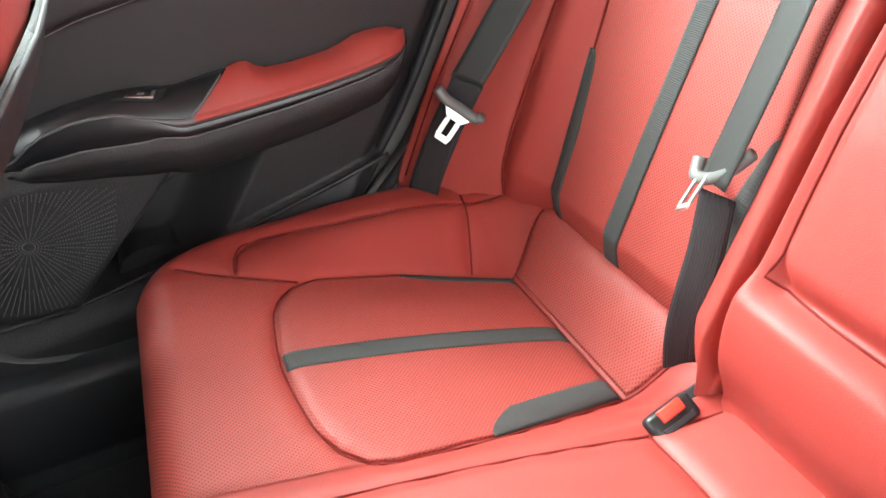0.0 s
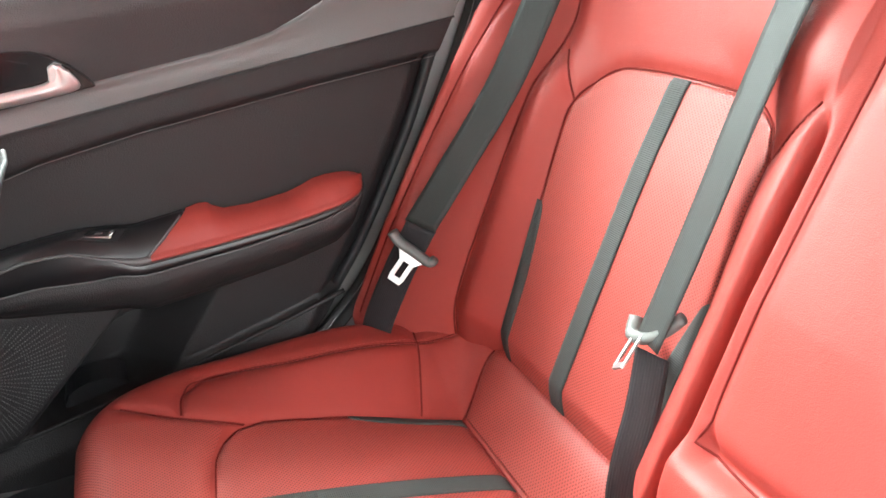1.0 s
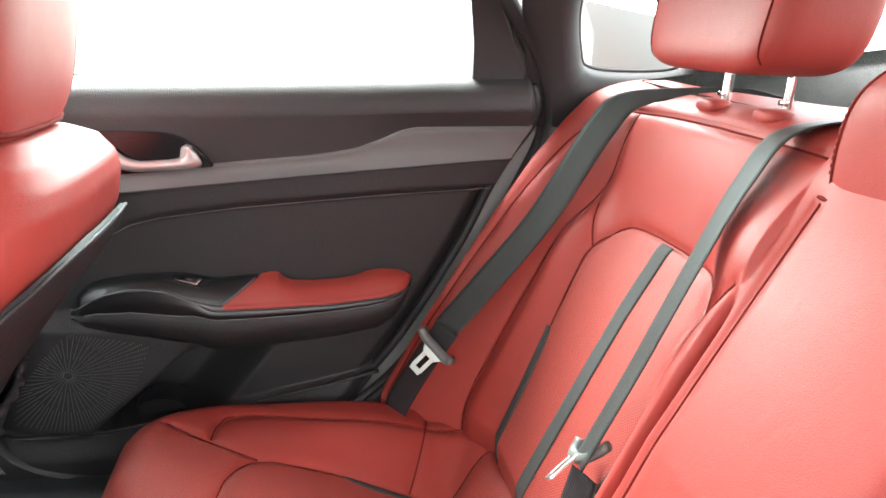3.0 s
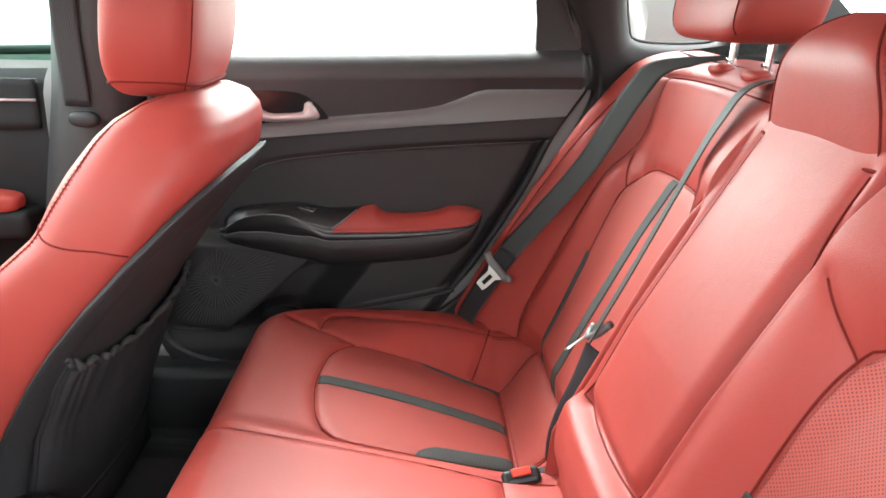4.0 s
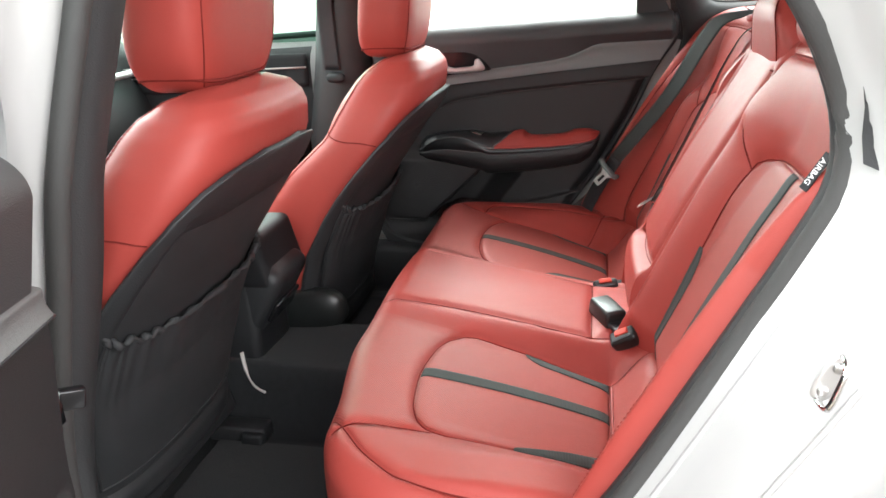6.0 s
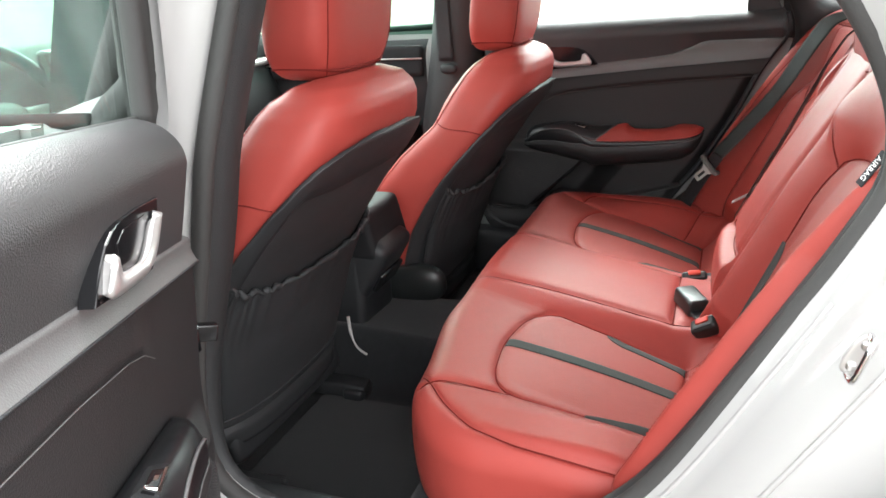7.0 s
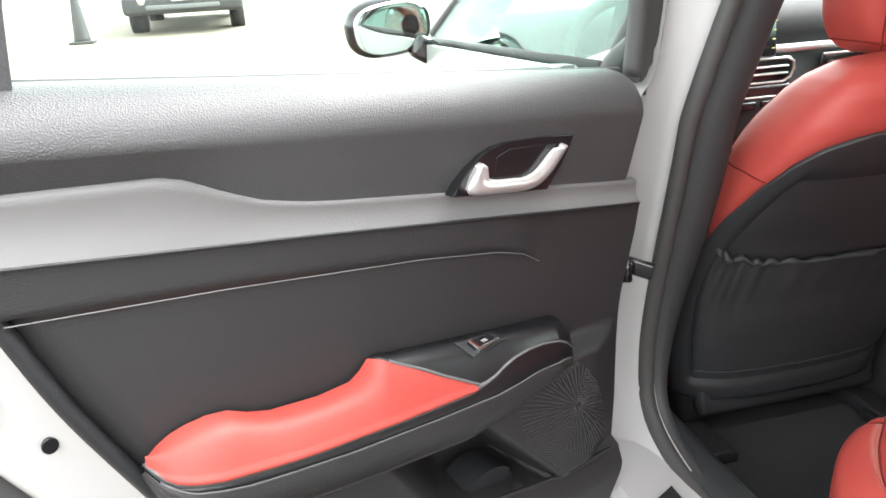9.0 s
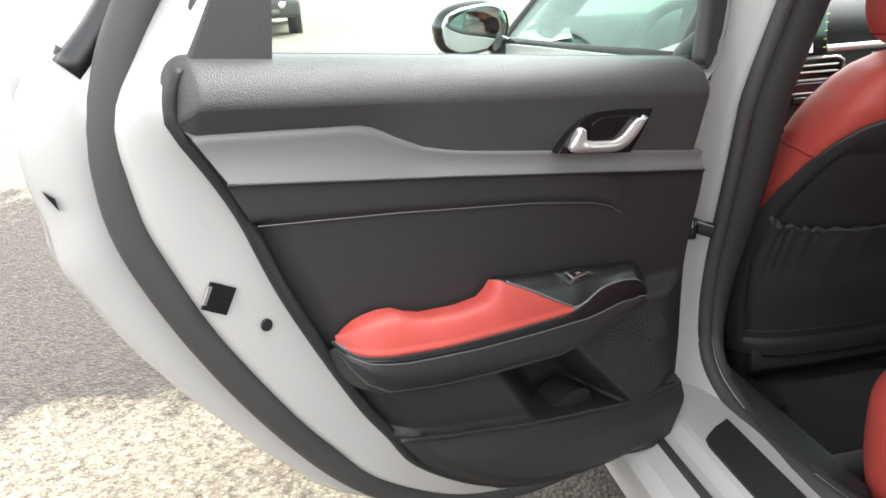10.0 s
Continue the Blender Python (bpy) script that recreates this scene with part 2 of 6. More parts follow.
    bp.inputs["Distance"].default_value = 0.01
    l.new(stones.outputs["Distance"], bp.inputs["Height"])
    l.new(bp.outputs[0], b.inputs["Normal"])
    return m


M_GROUND = ground_material()

# ---- shaping tools ----


def sstep(t):
    t = np.clip(t, 0, 1)
    return t * t * (3 - 2 * t)


def put(name, me, mat, parent=None, label=""):
    ob = new(name, me)
    if mat is not None and not me.materials:
        me.materials.append(mat)
    if parent is not None:
        ob.parent = parent
    return tagged(ob, label)


def group_base(name, place=(0, 0, 0)):
    e = new(name)
    e.location = place
    e.empty_display_size = 0.05
    return e


def settle(parent):
    """Keep the parts of a thing where they were built, whatever its base's place."""
    inv = Matrix.Translation(parent.location).inverted()
    for child in parent.children:
        child.matrix_parent_inverse = inv
    return parent


def sheet(P, loop_u=False, loop_v=False, uv=None, flip=False, cap=False):
    """A smooth mesh over a grid of points P[i, j]; uv are surface coordinates in metres."""
    P = np.asarray(P, float)
    n, m = P.shape[:2]
    idx = np.arange(n * m).reshape(n, m)
    a = idx if not loop_u else np.vstack([idx, idx[:1]])
    a = a if not loop_v else np.hstack([a, a[:, :1]])
    q = np.stack([a[:-1, :-1], a[1:, :-1], a[1:, 1:], a[:-1, 1:]], -1).reshape(-1, 4)
    if flip:
        q = q[:, ::-1]
    faces = [tuple(int(k) for k in f) for f in q]
    if cap:
        rows = (idx[0], idx[-1]) if loop_v else (idx[:, 0], idx[:, -1])
        faces += [tuple(int(k) for k in rows[0]), tuple(int(k) for k in rows[1][::-1])]
    me = bpy.data.meshes.new("sheet")
    me.from_pydata([tuple(v) for v in P.reshape(-1, 3)], [], faces)
    me.polygons.foreach_set("use_smooth", [True] * len(me.polygons))
    if uv is not None:
        lay = me.uv_layers.new(name="metres")
        flat = np.asarray(uv, float).reshape(-1, 2)
        loops = np.empty(len(me.loops), int)
        me.loops.foreach_get("vertex_index", loops)
        lay.data.foreach_set("uv", flat[loops].ravel())
    me.update()
    return me


def slab(P, depth, uv=None):
    """A sheet with a body: its rim is folded back by depth along its own normals."""
    P = np.asarray(P, float)
    du, dv = np.gradient(P, axis=0), np.gradient(P, axis=1)
    nn = np.cross(du, dv)
    nn /= np.maximum(np.linalg.norm(nn, axis=2, keepdims=True), 1e-9)
    B = P - nn * depth
    Q = np.concatenate([B[:1], P, B[-1:]], 0)
    left = np.concatenate([B[:1, :1], B[:, :1], B[-1:, :1]], 0)
    right = np.concatenate([B[:1, -1:], B[:, -1:], B[-1:, -1:]], 0)
    Q = np.concatenate([left, Q, right], 1)
    if uv is not None:
        uv = np.asarray(uv, float)
        uv = np.pad(uv, ((1, 1), (1, 1), (0, 0)), mode="edge")
    return sheet(Q, uv=uv)


def spline(points, n=60, closed=False):
    """A smooth curve (Catmull-Rom) through points, resampled evenly."""
    p = np.asarray(points, float)
    k = len(p)
    out = []
    rng = k if closed else k - 1
    for i in range(rng):
        if closed:
            a, b, c, d = p[(i - 1) % k], p[i], p[(i + 1) % k], p[(i + 2) % k]
        else:
            a, b, c, d = p[max(i - 1, 0)], p[i], p[i + 1], p[min(i + 2, k - 1)]
        t = np.linspace(0, 1, 14, endpoint=False)[:, None]
        out.append(0.5 * (2 * b + (c - a) * t + (2 * a - 5 * b + 4 * c - d) * t**2 + (3 * b - a - 3 * c + d) * t**3))
    q = np.concatenate(out + ([p[:1]] if closed else [p[-1:]]))
    s = np.concatenate([[0], np.cumsum(np.linalg.norm(np.diff(q, axis=0), axis=1))])
    t = np.linspace(0, s[-1], n + 1 if closed else n)
    r = np.stack([np.interp(t, s, q[:, i]) for i in range(q.shape[1])], 1)
    return r[:-1] if closed else r


def tube(points, radius, sides=8, closed=False, flat=1.0, cap=True):
    """A round bar along points (already smooth)."""
    p = np.asarray(points, float)
    tang = np.gradient(p, axis=0)
    if closed:
        tang = np.roll(p, -1, 0) - np.roll(p, 1, 0)
    tang /= np.maximum(np.linalg.norm(tang, axis=1, keepdims=True), 1e-9)
    up = np.array([0.13, 0.21, 0.97])
    rings = []
    rad = np.broadcast_to(np.asarray(radius, float), (len(p),))
    for q, t, r in zip(p, tang, rad):
        a = np.cross(t, up)
        a /= np.linalg.norm(a)
        b = np.cross(a, t)
        ang = np.linspace(0, 2 * math.pi, sides, endpoint=False)[:, None]
        rings.append(q + r * (np.cos(ang) * a + flat * np.sin(ang) * b))
    return sheet(np.array(rings), loop_u=closed, loop_v=True, cap=cap and not closed)


def ribbon(points, across, width, thick=0.0016):
    """A band of webbing along points; across is the band's own direction at each point."""
    p, a = np.asarray(points, float), np.asarray(across, float)
    a = a / np.linalg.norm(a, axis=1, keepdims=True)
    t = np.gradient(p, axis=0)
    nn = np.cross(t, a)
    nn /= np.linalg.norm(nn, axis=1, keepdims=True)
    s = np.concatenate([[0], np.cumsum(np.linalg.norm(np.diff(p, axis=0), axis=1))])
    w = np.linspace(-0.5, 0.5, 7) * width
    front = p[:, None] + a[:, None] * w[None, :, None] + nn[:, None] * thick / 2
    rear = p[:, None] + a[:, None] * w[None, ::-1, None] - nn[:, None] * thick / 2
    uv = np.stack(np.broadcast_arrays(np.concatenate([w, w[::-1]])[None, :], s[:, None]), -1)
    return sheet(np.concatenate([front, rear], 1), loop_v=True, uv=uv, cap=True)


def stitches(points, radius, long=0.0038, gap=0.0026):
    """A row of short threads along points (already smooth)."""
    p = np.asarray(points, float)
    s = np.concatenate([[0], np.cumsum(np.linalg.norm(np.diff(p, axis=0), axis=1))])
    starts = np.arange(0, s[-1] - long, long + gap)
    ends = [np.stack([np.interp(starts + k * long, s, p[:, i]) for i in range(3)], 1) for k in (0, 0.3, 0.7, 1)]
    up = np.array([0.13, 0.21, 0.97])
    t = ends[3] - ends[0]
    a = np.cross(t, up)
    a /= np.maximum(np.linalg.norm(a, axis=1, keepdims=True), 1e-9)
    b = np.cross(a, t)
    b /= np.maximum(np.linalg.norm(b, axis=1, keepdims=True), 1e-9)
    rings = []
    for e, r in zip(ends, (0.35, 1.0, 1.0, 0.35)):
        for c_, d_ in ((1, 0), (0, 1), (-1, 0), (0, -1)):
            rings.append(e + radius * r * (a * c_ + b * d_))
    V = np.stack(rings, 1).reshape(-1, 3)
    faces = []
    for k in range(len(starts)):
        o = 16 * k
        faces += [(o + 4 * i + j, o + 4 * i + (j + 1) % 4, o + 4 * i + 4 + (j + 1) % 4, o + 4 * i + 4 + j) for i in range(3) for j in range(4)]
    me = bpy.data.meshes.new("threads")
    me.from_pydata([tuple(v) for v in V], [], faces)
    me.update()
    return me


def bm_mesh(bm, smooth=True):
    me = bpy.data.meshes.new("solid")
    bmesh.ops.recalc_face_normals(bm, faces=bm.faces)
    bm.to_mesh(me)
    bm.free()
    if smooth:
        me.polygons.foreach_set("use_smooth", [True] * len(me.polygons))
    return me


def block(size, place=(0, 0, 0), bevel=0.005, turn=(0, 0, 0), seg=3, taper=None):
    """A bevelled block, with an optional narrowing of its top."""
    bm = bmesh.new()
    bmesh.ops.create_cube(bm, size=1)
    for v in bm.verts:
        v.co = Vector((v.co.x * size[0], v.co.y * size[1], v.co.z * size[2]))
        if taper and v.co.z > 0:
            v.co.x *= taper[0]
            v.co.y *= taper[1]
    if bevel:
        bmesh.ops.bevel(bm, geom=bm.edges[:], offset=bevel, segments=seg, affect="EDGES", profile=0.5)
    bmesh.ops.transform(bm, matrix=pose(*place, *turn), verts=bm.verts)
    return bm_mesh(bm)


def prism(outline, depth, to_world, bevel=0.002, seg=2):
    """A plate: a flat outline (u, v) between w = 0 and w = depth, brought into the world by to_world(u, v, w)."""
    bm = bmesh.new()
    low = [bm.verts.new((u, v, 0)) for u, v in outline]
    high = [bm.verts.new((u, v, depth)) for u, v in outline]
    k = len(outline)
    bm.faces.new(low[::-1])
    top = bm.faces.new(high)
    for i in range(k):
        bm.faces.new((low[i], low[(i + 1) % k], high[(i + 1) % k], high[i]))
    if bevel:
        bmesh.ops.bevel(bm, geom=list(top.edges), offset=bevel, segments=seg, affect="EDGES", profile=0.5)
    for v in bm.verts:
        v.co = Vector(to_world(*v.co))
    return bm_mesh(bm, smooth=False)


def pillow(size, place, power=3.2, turn=(0, 0, 0), n=28, shape=None):
    """A padded, rounded block (a superellipsoid), with an optional reshaping."""
    th = np.linspace(-math.pi / 2, math.pi / 2, n)[:, None]
    ph = np.linspace(-math.pi, math.pi, 2 * n, endpoint=False)[None, :]

    def pw(a):
        return np.sign(a) * np.abs(a) ** (2 / power)
    X = pw(np.cos(th)) * pw(np.cos(ph)) * size[0] / 2
    Y = pw(np.cos(th)) * pw(np.sin(ph)) * size[1] / 2
    Z = pw(np.sin(th)) * np.ones_like(ph) * size[2] / 2
    P = np.stack([X, Y, Z], -1)
    if shape:
        P = shape(P)
    M = np.array(pose(*place, *turn))
    P = P @ M[:3, :3].T + M[:3, 3]
    return sheet(P, loop_v=True)


def near_path(x, y, path):
    """The distance of points (x, y) from a polyline."""
    path = np.asarray(path, float)
    best = np.full(np.shape(x), 9.0)
    for (ax, ay), (bx, by) in zip(path[:-1], path[1:]):
        dx, dy = bx - ax, by - ay
        t = np.clip(((x - ax) * dx + (y - ay) * dy) / (dx * dx + dy * dy + 1e-12), 0, 1)
        best = np.minimum(best, np.hypot(x - ax - t * dx, y - ay - t * dy))
    return best


def offset_loop(loop, d):
    """A closed outline (n, 2) moved outwards by d (a number or one per point)."""
    loop = np.asarray(loop, float)
    t = np.roll(loop, -1, 0) - np.roll(loop, 1, 0)
    t /= np.maximum(np.linalg.norm(t, axis=1, keepdims=True), 1e-9)
    nn = np.stack([t[:, 1], -t[:, 0]], 1)
    area = np.sum(loop[:, 0] * np.roll(loop[:, 1], -1) - np.roll(loop[:, 0], -1) * loop[:, 1])
    if area < 0:
        nn = -nn
    return loop + nn * np.reshape(d, (-1, 1))


def polygon_face(points):
    bm = bmesh.new()
    bm.faces.new([bm.verts.new(p) for p in points])
    return bm_mesh(bm, smooth=False)

# ---- rear bench: cushion ----
SEAT_X = 0.345
CX, CY0, CY1, CR, EDGE = 0.668, 0.40, 1.005, 0.16, 0.05


def ipl(t, ts, vs):
    return np.interp(t, ts, vs)


def insert_inner(y):
    return ipl(y, [0.557, 0.70, 0.80, 0.825, 0.845, 0.858, 0.866, 0.869], [0.212, 0.19, 0.183, 0.19, 0.212, 0.243, 0.285, 0.325])


def insert_outer(y):
    return ipl(y, [0.557, 0.696, 0.80, 0.83, 0.848, 0.859, 0.866, 0.869], [0.463, 0.489, 0.50, 0.492, 0.472, 0.444, 0.405, 0.365])


yy = np.linspace(0.557, 0.869, 40)
ARCH = [(insert_outer(v), v) for v in yy] + [(insert_inner(v), v) for v in yy[::-1]]
CUSHION_SEAMS = [
    ARCH,
    [(0.463, 0.557), (0.212, 0.557)],
    [(0.463, 0.557), (0.497, 0.505), (0.52, 0.45)],
    [(0.212, 0.557), (0.19, 0.50), (0.175, 0.45)],
    [(0.478, 0.607), (0.55, 0.577), (0.612, 0.562)],
]
FAR_MID_SEAM = [(0.156, 1.0), (0.152, 0.95), (0.150, 0.843), (0.139, 0.725), (0.122, 0.61), (0.112, 0.52)]
NEAR_MID_SEAM = [(0.132, 1.0), (0.125, 0.963), (0.118, 0.875), (0.118, 0.77), (0.126, 0.66), (0.130, 0.592), (0.128, 0.52)]
NEAR_CORNER_SEAM = [(0.545, 0.955), (0.533, 0.941), (0.516, 0.905), (0.50, 0.82)]
CORNER_SEAM = [(0.565, 0.95), (0.53, 0.89), (0.50, 0.82)]
FAR_SIDE_SEAM = [(0.535, 0.886), (0.575, 0.880), (0.600, 0.858), (0.598, 0.80), (0.584, 0.74), (0.576, 0.66), (0.572, 0.56), (0.565, 0.47)]
NEAR_SIDE_SEAM = [(0.512, 0.962), (0.535, 0.941), (0.581, 0.899), (0.622, 0.842), (0.640, 0.773), (0.648, 0.687), (0.648, 0.616), (0.636, 0.52)]
MID_SEAM = [(-0.130, 0.592), (0.119, 0.592)]


FAR_SEAMS = [FAR_SIDE_SEAM, CORNER_SEAM, FAR_MID_SEAM]
NEAR_SEAMS = [NEAR_SIDE_SEAM, NEAR_CORNER_SEAM, NEAR_MID_SEAM]


def near_paths(x, y, paths):
    best = near_path(x, y, paths[0])
    for p in paths[1:]:
        best = np.minimum(best, near_path(x, y, p))
    return best


def cushion_front(x):
    """Where the front of the cushion lies; it draws in beside the open door."""
    return CY1 - 0.032 * sstep((-np.asarray(x, float) - 0.27) / 0.25)


def cushion_height(x, y):
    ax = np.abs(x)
    cy = cushion_front(x)
    base = 0.545 + 0.2614 * (np.maximum(y, 0.557) - 0.863)
    roll = 0.060 * sstep((0.562 - y) / 0.078) - 0.05 * sstep((0.475 - y) / 0.06)
    side = 0.062 * sstep((0.94 - y) / 0.34) * sstep((ax - SEAT_X - 0.118) / 0.11)
    z = base + (np.maximum(roll, 0) ** 4 + side**4) ** 0.25
    mid = 0.520 + 0.167 * (np.maximum(y, 0.592) - 0.592) + 0.006 * np.cos(np.clip(ax / 0.12, 0, 1) * math.pi / 2)
    k = 1 - sstep((ax - 0.125) / 0.085)
    z = z * (1 - k) + mid * k
    z = z + 0.007 * np.clip(1 - ((ax - SEAT_X) / 0.15) ** 2, 0, 1) * np.clip(1 - ((y - 0.71) / 0.16) ** 2, 0, 1)
    qx, qy = ax - (CX - CR), y - (cy - CR)
    D = np.where((qx > 0) & (qy > 0), CR - np.hypot(np.maximum(qx, 0), np.maximum(qy, 0)), np.minimum(CX - ax, cy - y))
    D = np.clip(D, 0, EDGE)
    z = z - EDGE + np.sqrt(np.maximum(EDGE**2 - (EDGE - D) ** 2, 0))
    g = np.full(np.shape(ax), 9.0)
    for s in CUSHION_SEAMS:
        g = np.minimum(g, near_path(ax, y, s))
    g = np.minimum(g, near_path(x, y, MID_SEAM))
    g = np.minimum(g, np.where(x > 0, near_paths(ax, y, FAR_SEAMS), near_paths(ax, y, NEAR_SEAMS)))
    return z - 0.003 * np.exp(-(g / 0.004) ** 2) - 0.0035 * np.exp(-(g / 0.011) ** 2)


def cushion_points(x, y, lift=0.0):
    x, y = np.broadcast_arrays(np.asarray(x, float), np.asarray(y, float))
    return np.stack([x, y, cushion_height(x, y) + lift], -1)


def cushion_edge(x):
    over = np.clip(np.abs(x) - (CX - CR), 0, CR)
    return cushion_front(x) - CR + np.sqrt(np.maximum(CR**2 - over**2, 0))


rear_bench = group_base("rear_bench", (0, 0.7, 0.28))
tagged(rear_bench, "red leather rear bench with charcoal stripes and perforated inserts", "car seat")

w = np.linspace(-1, 1, 340)
xs = CX * np.sin(w * math.pi / 2 * 0.999)
ts = 1 - (1 - np.linspace(0, 1, 190)) ** 1.6
Y = CY0 + (cushion_edge(xs)[:, None] - CY0) * ts[None, :]
P = cushion_points(xs[:, None], Y)
front = P[:, -1:]
rows = [P]
for k in np.linspace(0.1, 1, 9):
    f = front.copy()
    f[..., 2] = front[..., 2] * (1 - k) + 0.27 * k
    f[..., 1] += 0.006 * math.sin(k * math.pi) - 0.05 * k * k
    f[..., 0] *= 1 - 0.03 * k * k
    rows.append(f)
P = np.concatenate(rows, 1)
left, right = P[:1].copy(), P[-1:].copy()
cols = []
for k in np.linspace(1, 0.1, 6):
    c = left.copy()
    c[..., 2] = np.minimum(left[..., 2], left[..., 2] * (1 - k) + 0.27 * k)
    c[..., 0] += 0.03 * k * k
    cols.append(c)
cols.append(P)
for k in np.linspace(0.1, 1, 6):
    c = right.copy()
    c[..., 2] = np.minimum(right[..., 2], right[..., 2] * (1 - k) + 0.27 * k)
    c[..., 0] -= 0.03 * k * k
    cols.append(c)
P = np.concatenate(cols, 0)
put("cushion", sheet(P), M_RED, rear_bench)


def cushion_patch(name, lo, hi, y0, y1, side, mat, lift=0.0016, n=60, m=60, label=""):
    """A panel on the cushion, between x = lo(y) and x = hi(y) on one side of the car."""
    y = np.linspace(y0, y1, n)[:, None]
    t = np.linspace(0, 1, m)[None, :]
    a, b = lo(y), hi(y)
    x = a + (b - a) * t
    P = cushion_points(side * x, y + 0 * t, lift)
    uv = np.stack([x, y + 0 * t], -1)
    return put(name, slab(P if side < 0 else P[:, ::-1], 0.004, uv if side < 0 else uv[:, ::-1]), mat, rear_bench, label)


def cushion_line(name, path, side, radius, mat, lift=0.0, n=90):
    q = spline(path, n)
    if name == "stitching":
        return put(name, stitches(cushion_points(side * q[:, 0], q[:, 1], lift), radius), mat, rear_bench)
    return put(name, tube(cushion_points(side * q[:, 0], q[:, 1], lift), radius, 6), mat, rear_bench)


for side in (1, -1):
    cushion_patch("insert", lambda y: insert_inner(y) + 0.004, lambda y: insert_outer(y) - 0.004, 0.560, 0.8675, side, M_PERF, n=110, m=90)
    cushion_patch("back_roll", lambda y: ipl(y, [0.455, 0.5, 0.553], [0.18, 0.193, 0.214]), lambda y: ipl(y, [0.455, 0.505, 0.553], [0.515, 0.493, 0.462]), 0.455, 0.553, side, M_PERF, n=40, m=90)
    # front border, between the arch and the nose of the cushion
    x = np.linspace(0.185, 0.525, 90)[:, None]
    top = np.interp(x, [0.183, 0.19, 0.212, 0.243, 0.285, 0.325, 0.365, 0.405, 0.444, 0.472, 0.492, 0.53], [0.83, 0.83, 0.848, 0.862, 0.87, 0.874, 0.874, 0.87, 0.863, 0.853, 0.845, 0.90])
    y = top + (cushion_edge(side * x) - 0.004 - top) * np.linspace(0, 1, 50)[None, :]
    P = cushion_points(side * (x + 0 * y), y, 0.0012)
    put("front_border", sheet(P, uv=np.stack([x + 0 * y, y], -1), flip=side < 0), M_PERF, rear_bench)
    # stripes
    mid = lambda y: ipl(y, [0.56, 0.866], [0.327, 0.346])
    cushion_patch("stripe", lambda y: mid(y) - 0.013, lambda y: mid(y) + 0.013, 0.559, 0.866, side, M_STRIP, 0.0032, 90, 8, "charcoal ribbed stripe")
    cushion_patch("stripe", lambda y: insert_inner(y) + 0.002, lambda y: insert_inner(y) + 0.004 + 0.026 * np.sqrt(np.clip((0.708 - y) / 0.03, 0, 1)), 0.559, 0.7075, side, M_STRIP, 0.0032, 60, 10, "charcoal ribbed stripe")
    cushion_patch("stripe", lambda y: insert_outer(y) - 0.004 - 0.016 * np.sqrt(np.clip((0.70 - y) / 0.08, 0, 1)), lambda y: insert_outer(y) - 0.001, 0.559, 0.699, side, M_STRIP, 0.0032, 60, 10, "charcoal ribbed stripe")
    edge_seam = FAR_SIDE_SEAM if side > 0 else NEAR_SIDE_SEAM
    for s in CUSHION_SEAMS + (FAR_SEAMS if side > 0 else NEAR_SEAMS):
        cushion_line("seam", s, side, 0.0013, M_SEAM, 0.0008)
    for s in [edge_seam]:
        cushion_line("stitching", [(a - 0.005, b - 0.002) for a, b in s], side, 0.0007, M_STITCH, 0.0008)
        cushion_line("stitching", [(a + 0.005, b + 0.002) for a, b in s], side, 0.0007, M_STITCH, 0.0008)
cushion_line("seam", MID_SEAM, 1, 0.0013, M_SEAM, 0.0008, 40)

# ---- rear bench: backrest ----
B0 = np.array([0, 0.50, 0.52])
BD = np.array([0, -0.4184, 0.9083])
BN = np.array([0, 0.9083, 0.4184])

BACK_SEAMS = [
    [(0.485, -0.02), (0.489, 0.03), (0.496, 0.12), (0.503, 0.215), (0.508, 0.30), (0.508, 0.35), (0.488, 0.382), (0.452, 0.402), (0.40, 0.408), (0.345, 0.409),
     (0.29, 0.408), (0.238, 0.402), (0.202, 0.382), (0.184, 0.35), (0.184, 0.30), (0.188, 0.215), (0.194, 0.12), (0.20, 0.03), (0.204, -0.02)],
    [(0.508, 0.352), (0.530, 0.382), (0.552, 0.408)],
    [(0.184, 0.352), (0.163, 0.382), (0.142, 0.41)],
    [(0.560, -0.03), (0.575, 0.05), (0.577, 0.16), (0.575, 0.30), (0.570, 0.42), (0.560, 0.50), (0.548, 0.545)],
    [(0.60, 0.545), (0.548, 0.547), (0.45, 0.552), (0.345, 0.553), (0.24, 0.550), (0.137, 0.545)],
    [(0.668, -0.03), (0.668, 0.1), (0.664, 0.25), (0.655, 0.40), (0.64, 0.49), (0.60, 0.545)],
]
NEAR_BACK_SEAMS = [list(q) for q in BACK_SEAMS]
NEAR_BACK_SEAMS[0] = BACK_SEAMS[0][:11] + [(0.246, 0.403), (0.213, 0.389), (0.197, 0.365), (0.191, 0.30)] + BACK_SEAMS[0][15:]
NEAR_BACK_SEAMS[2] = [(0.197, 0.367), (0.172, 0.390), (0.148, 0.413)]
ARM_SEAM = [(0.108, 0.505), (0.110, 0.30), (0.108, 0.15), (0.095, 0.122), (-0.095, 0.122), (-0.108, 0.15), (-0.110, 0.30), (-0.108, 0.505)]


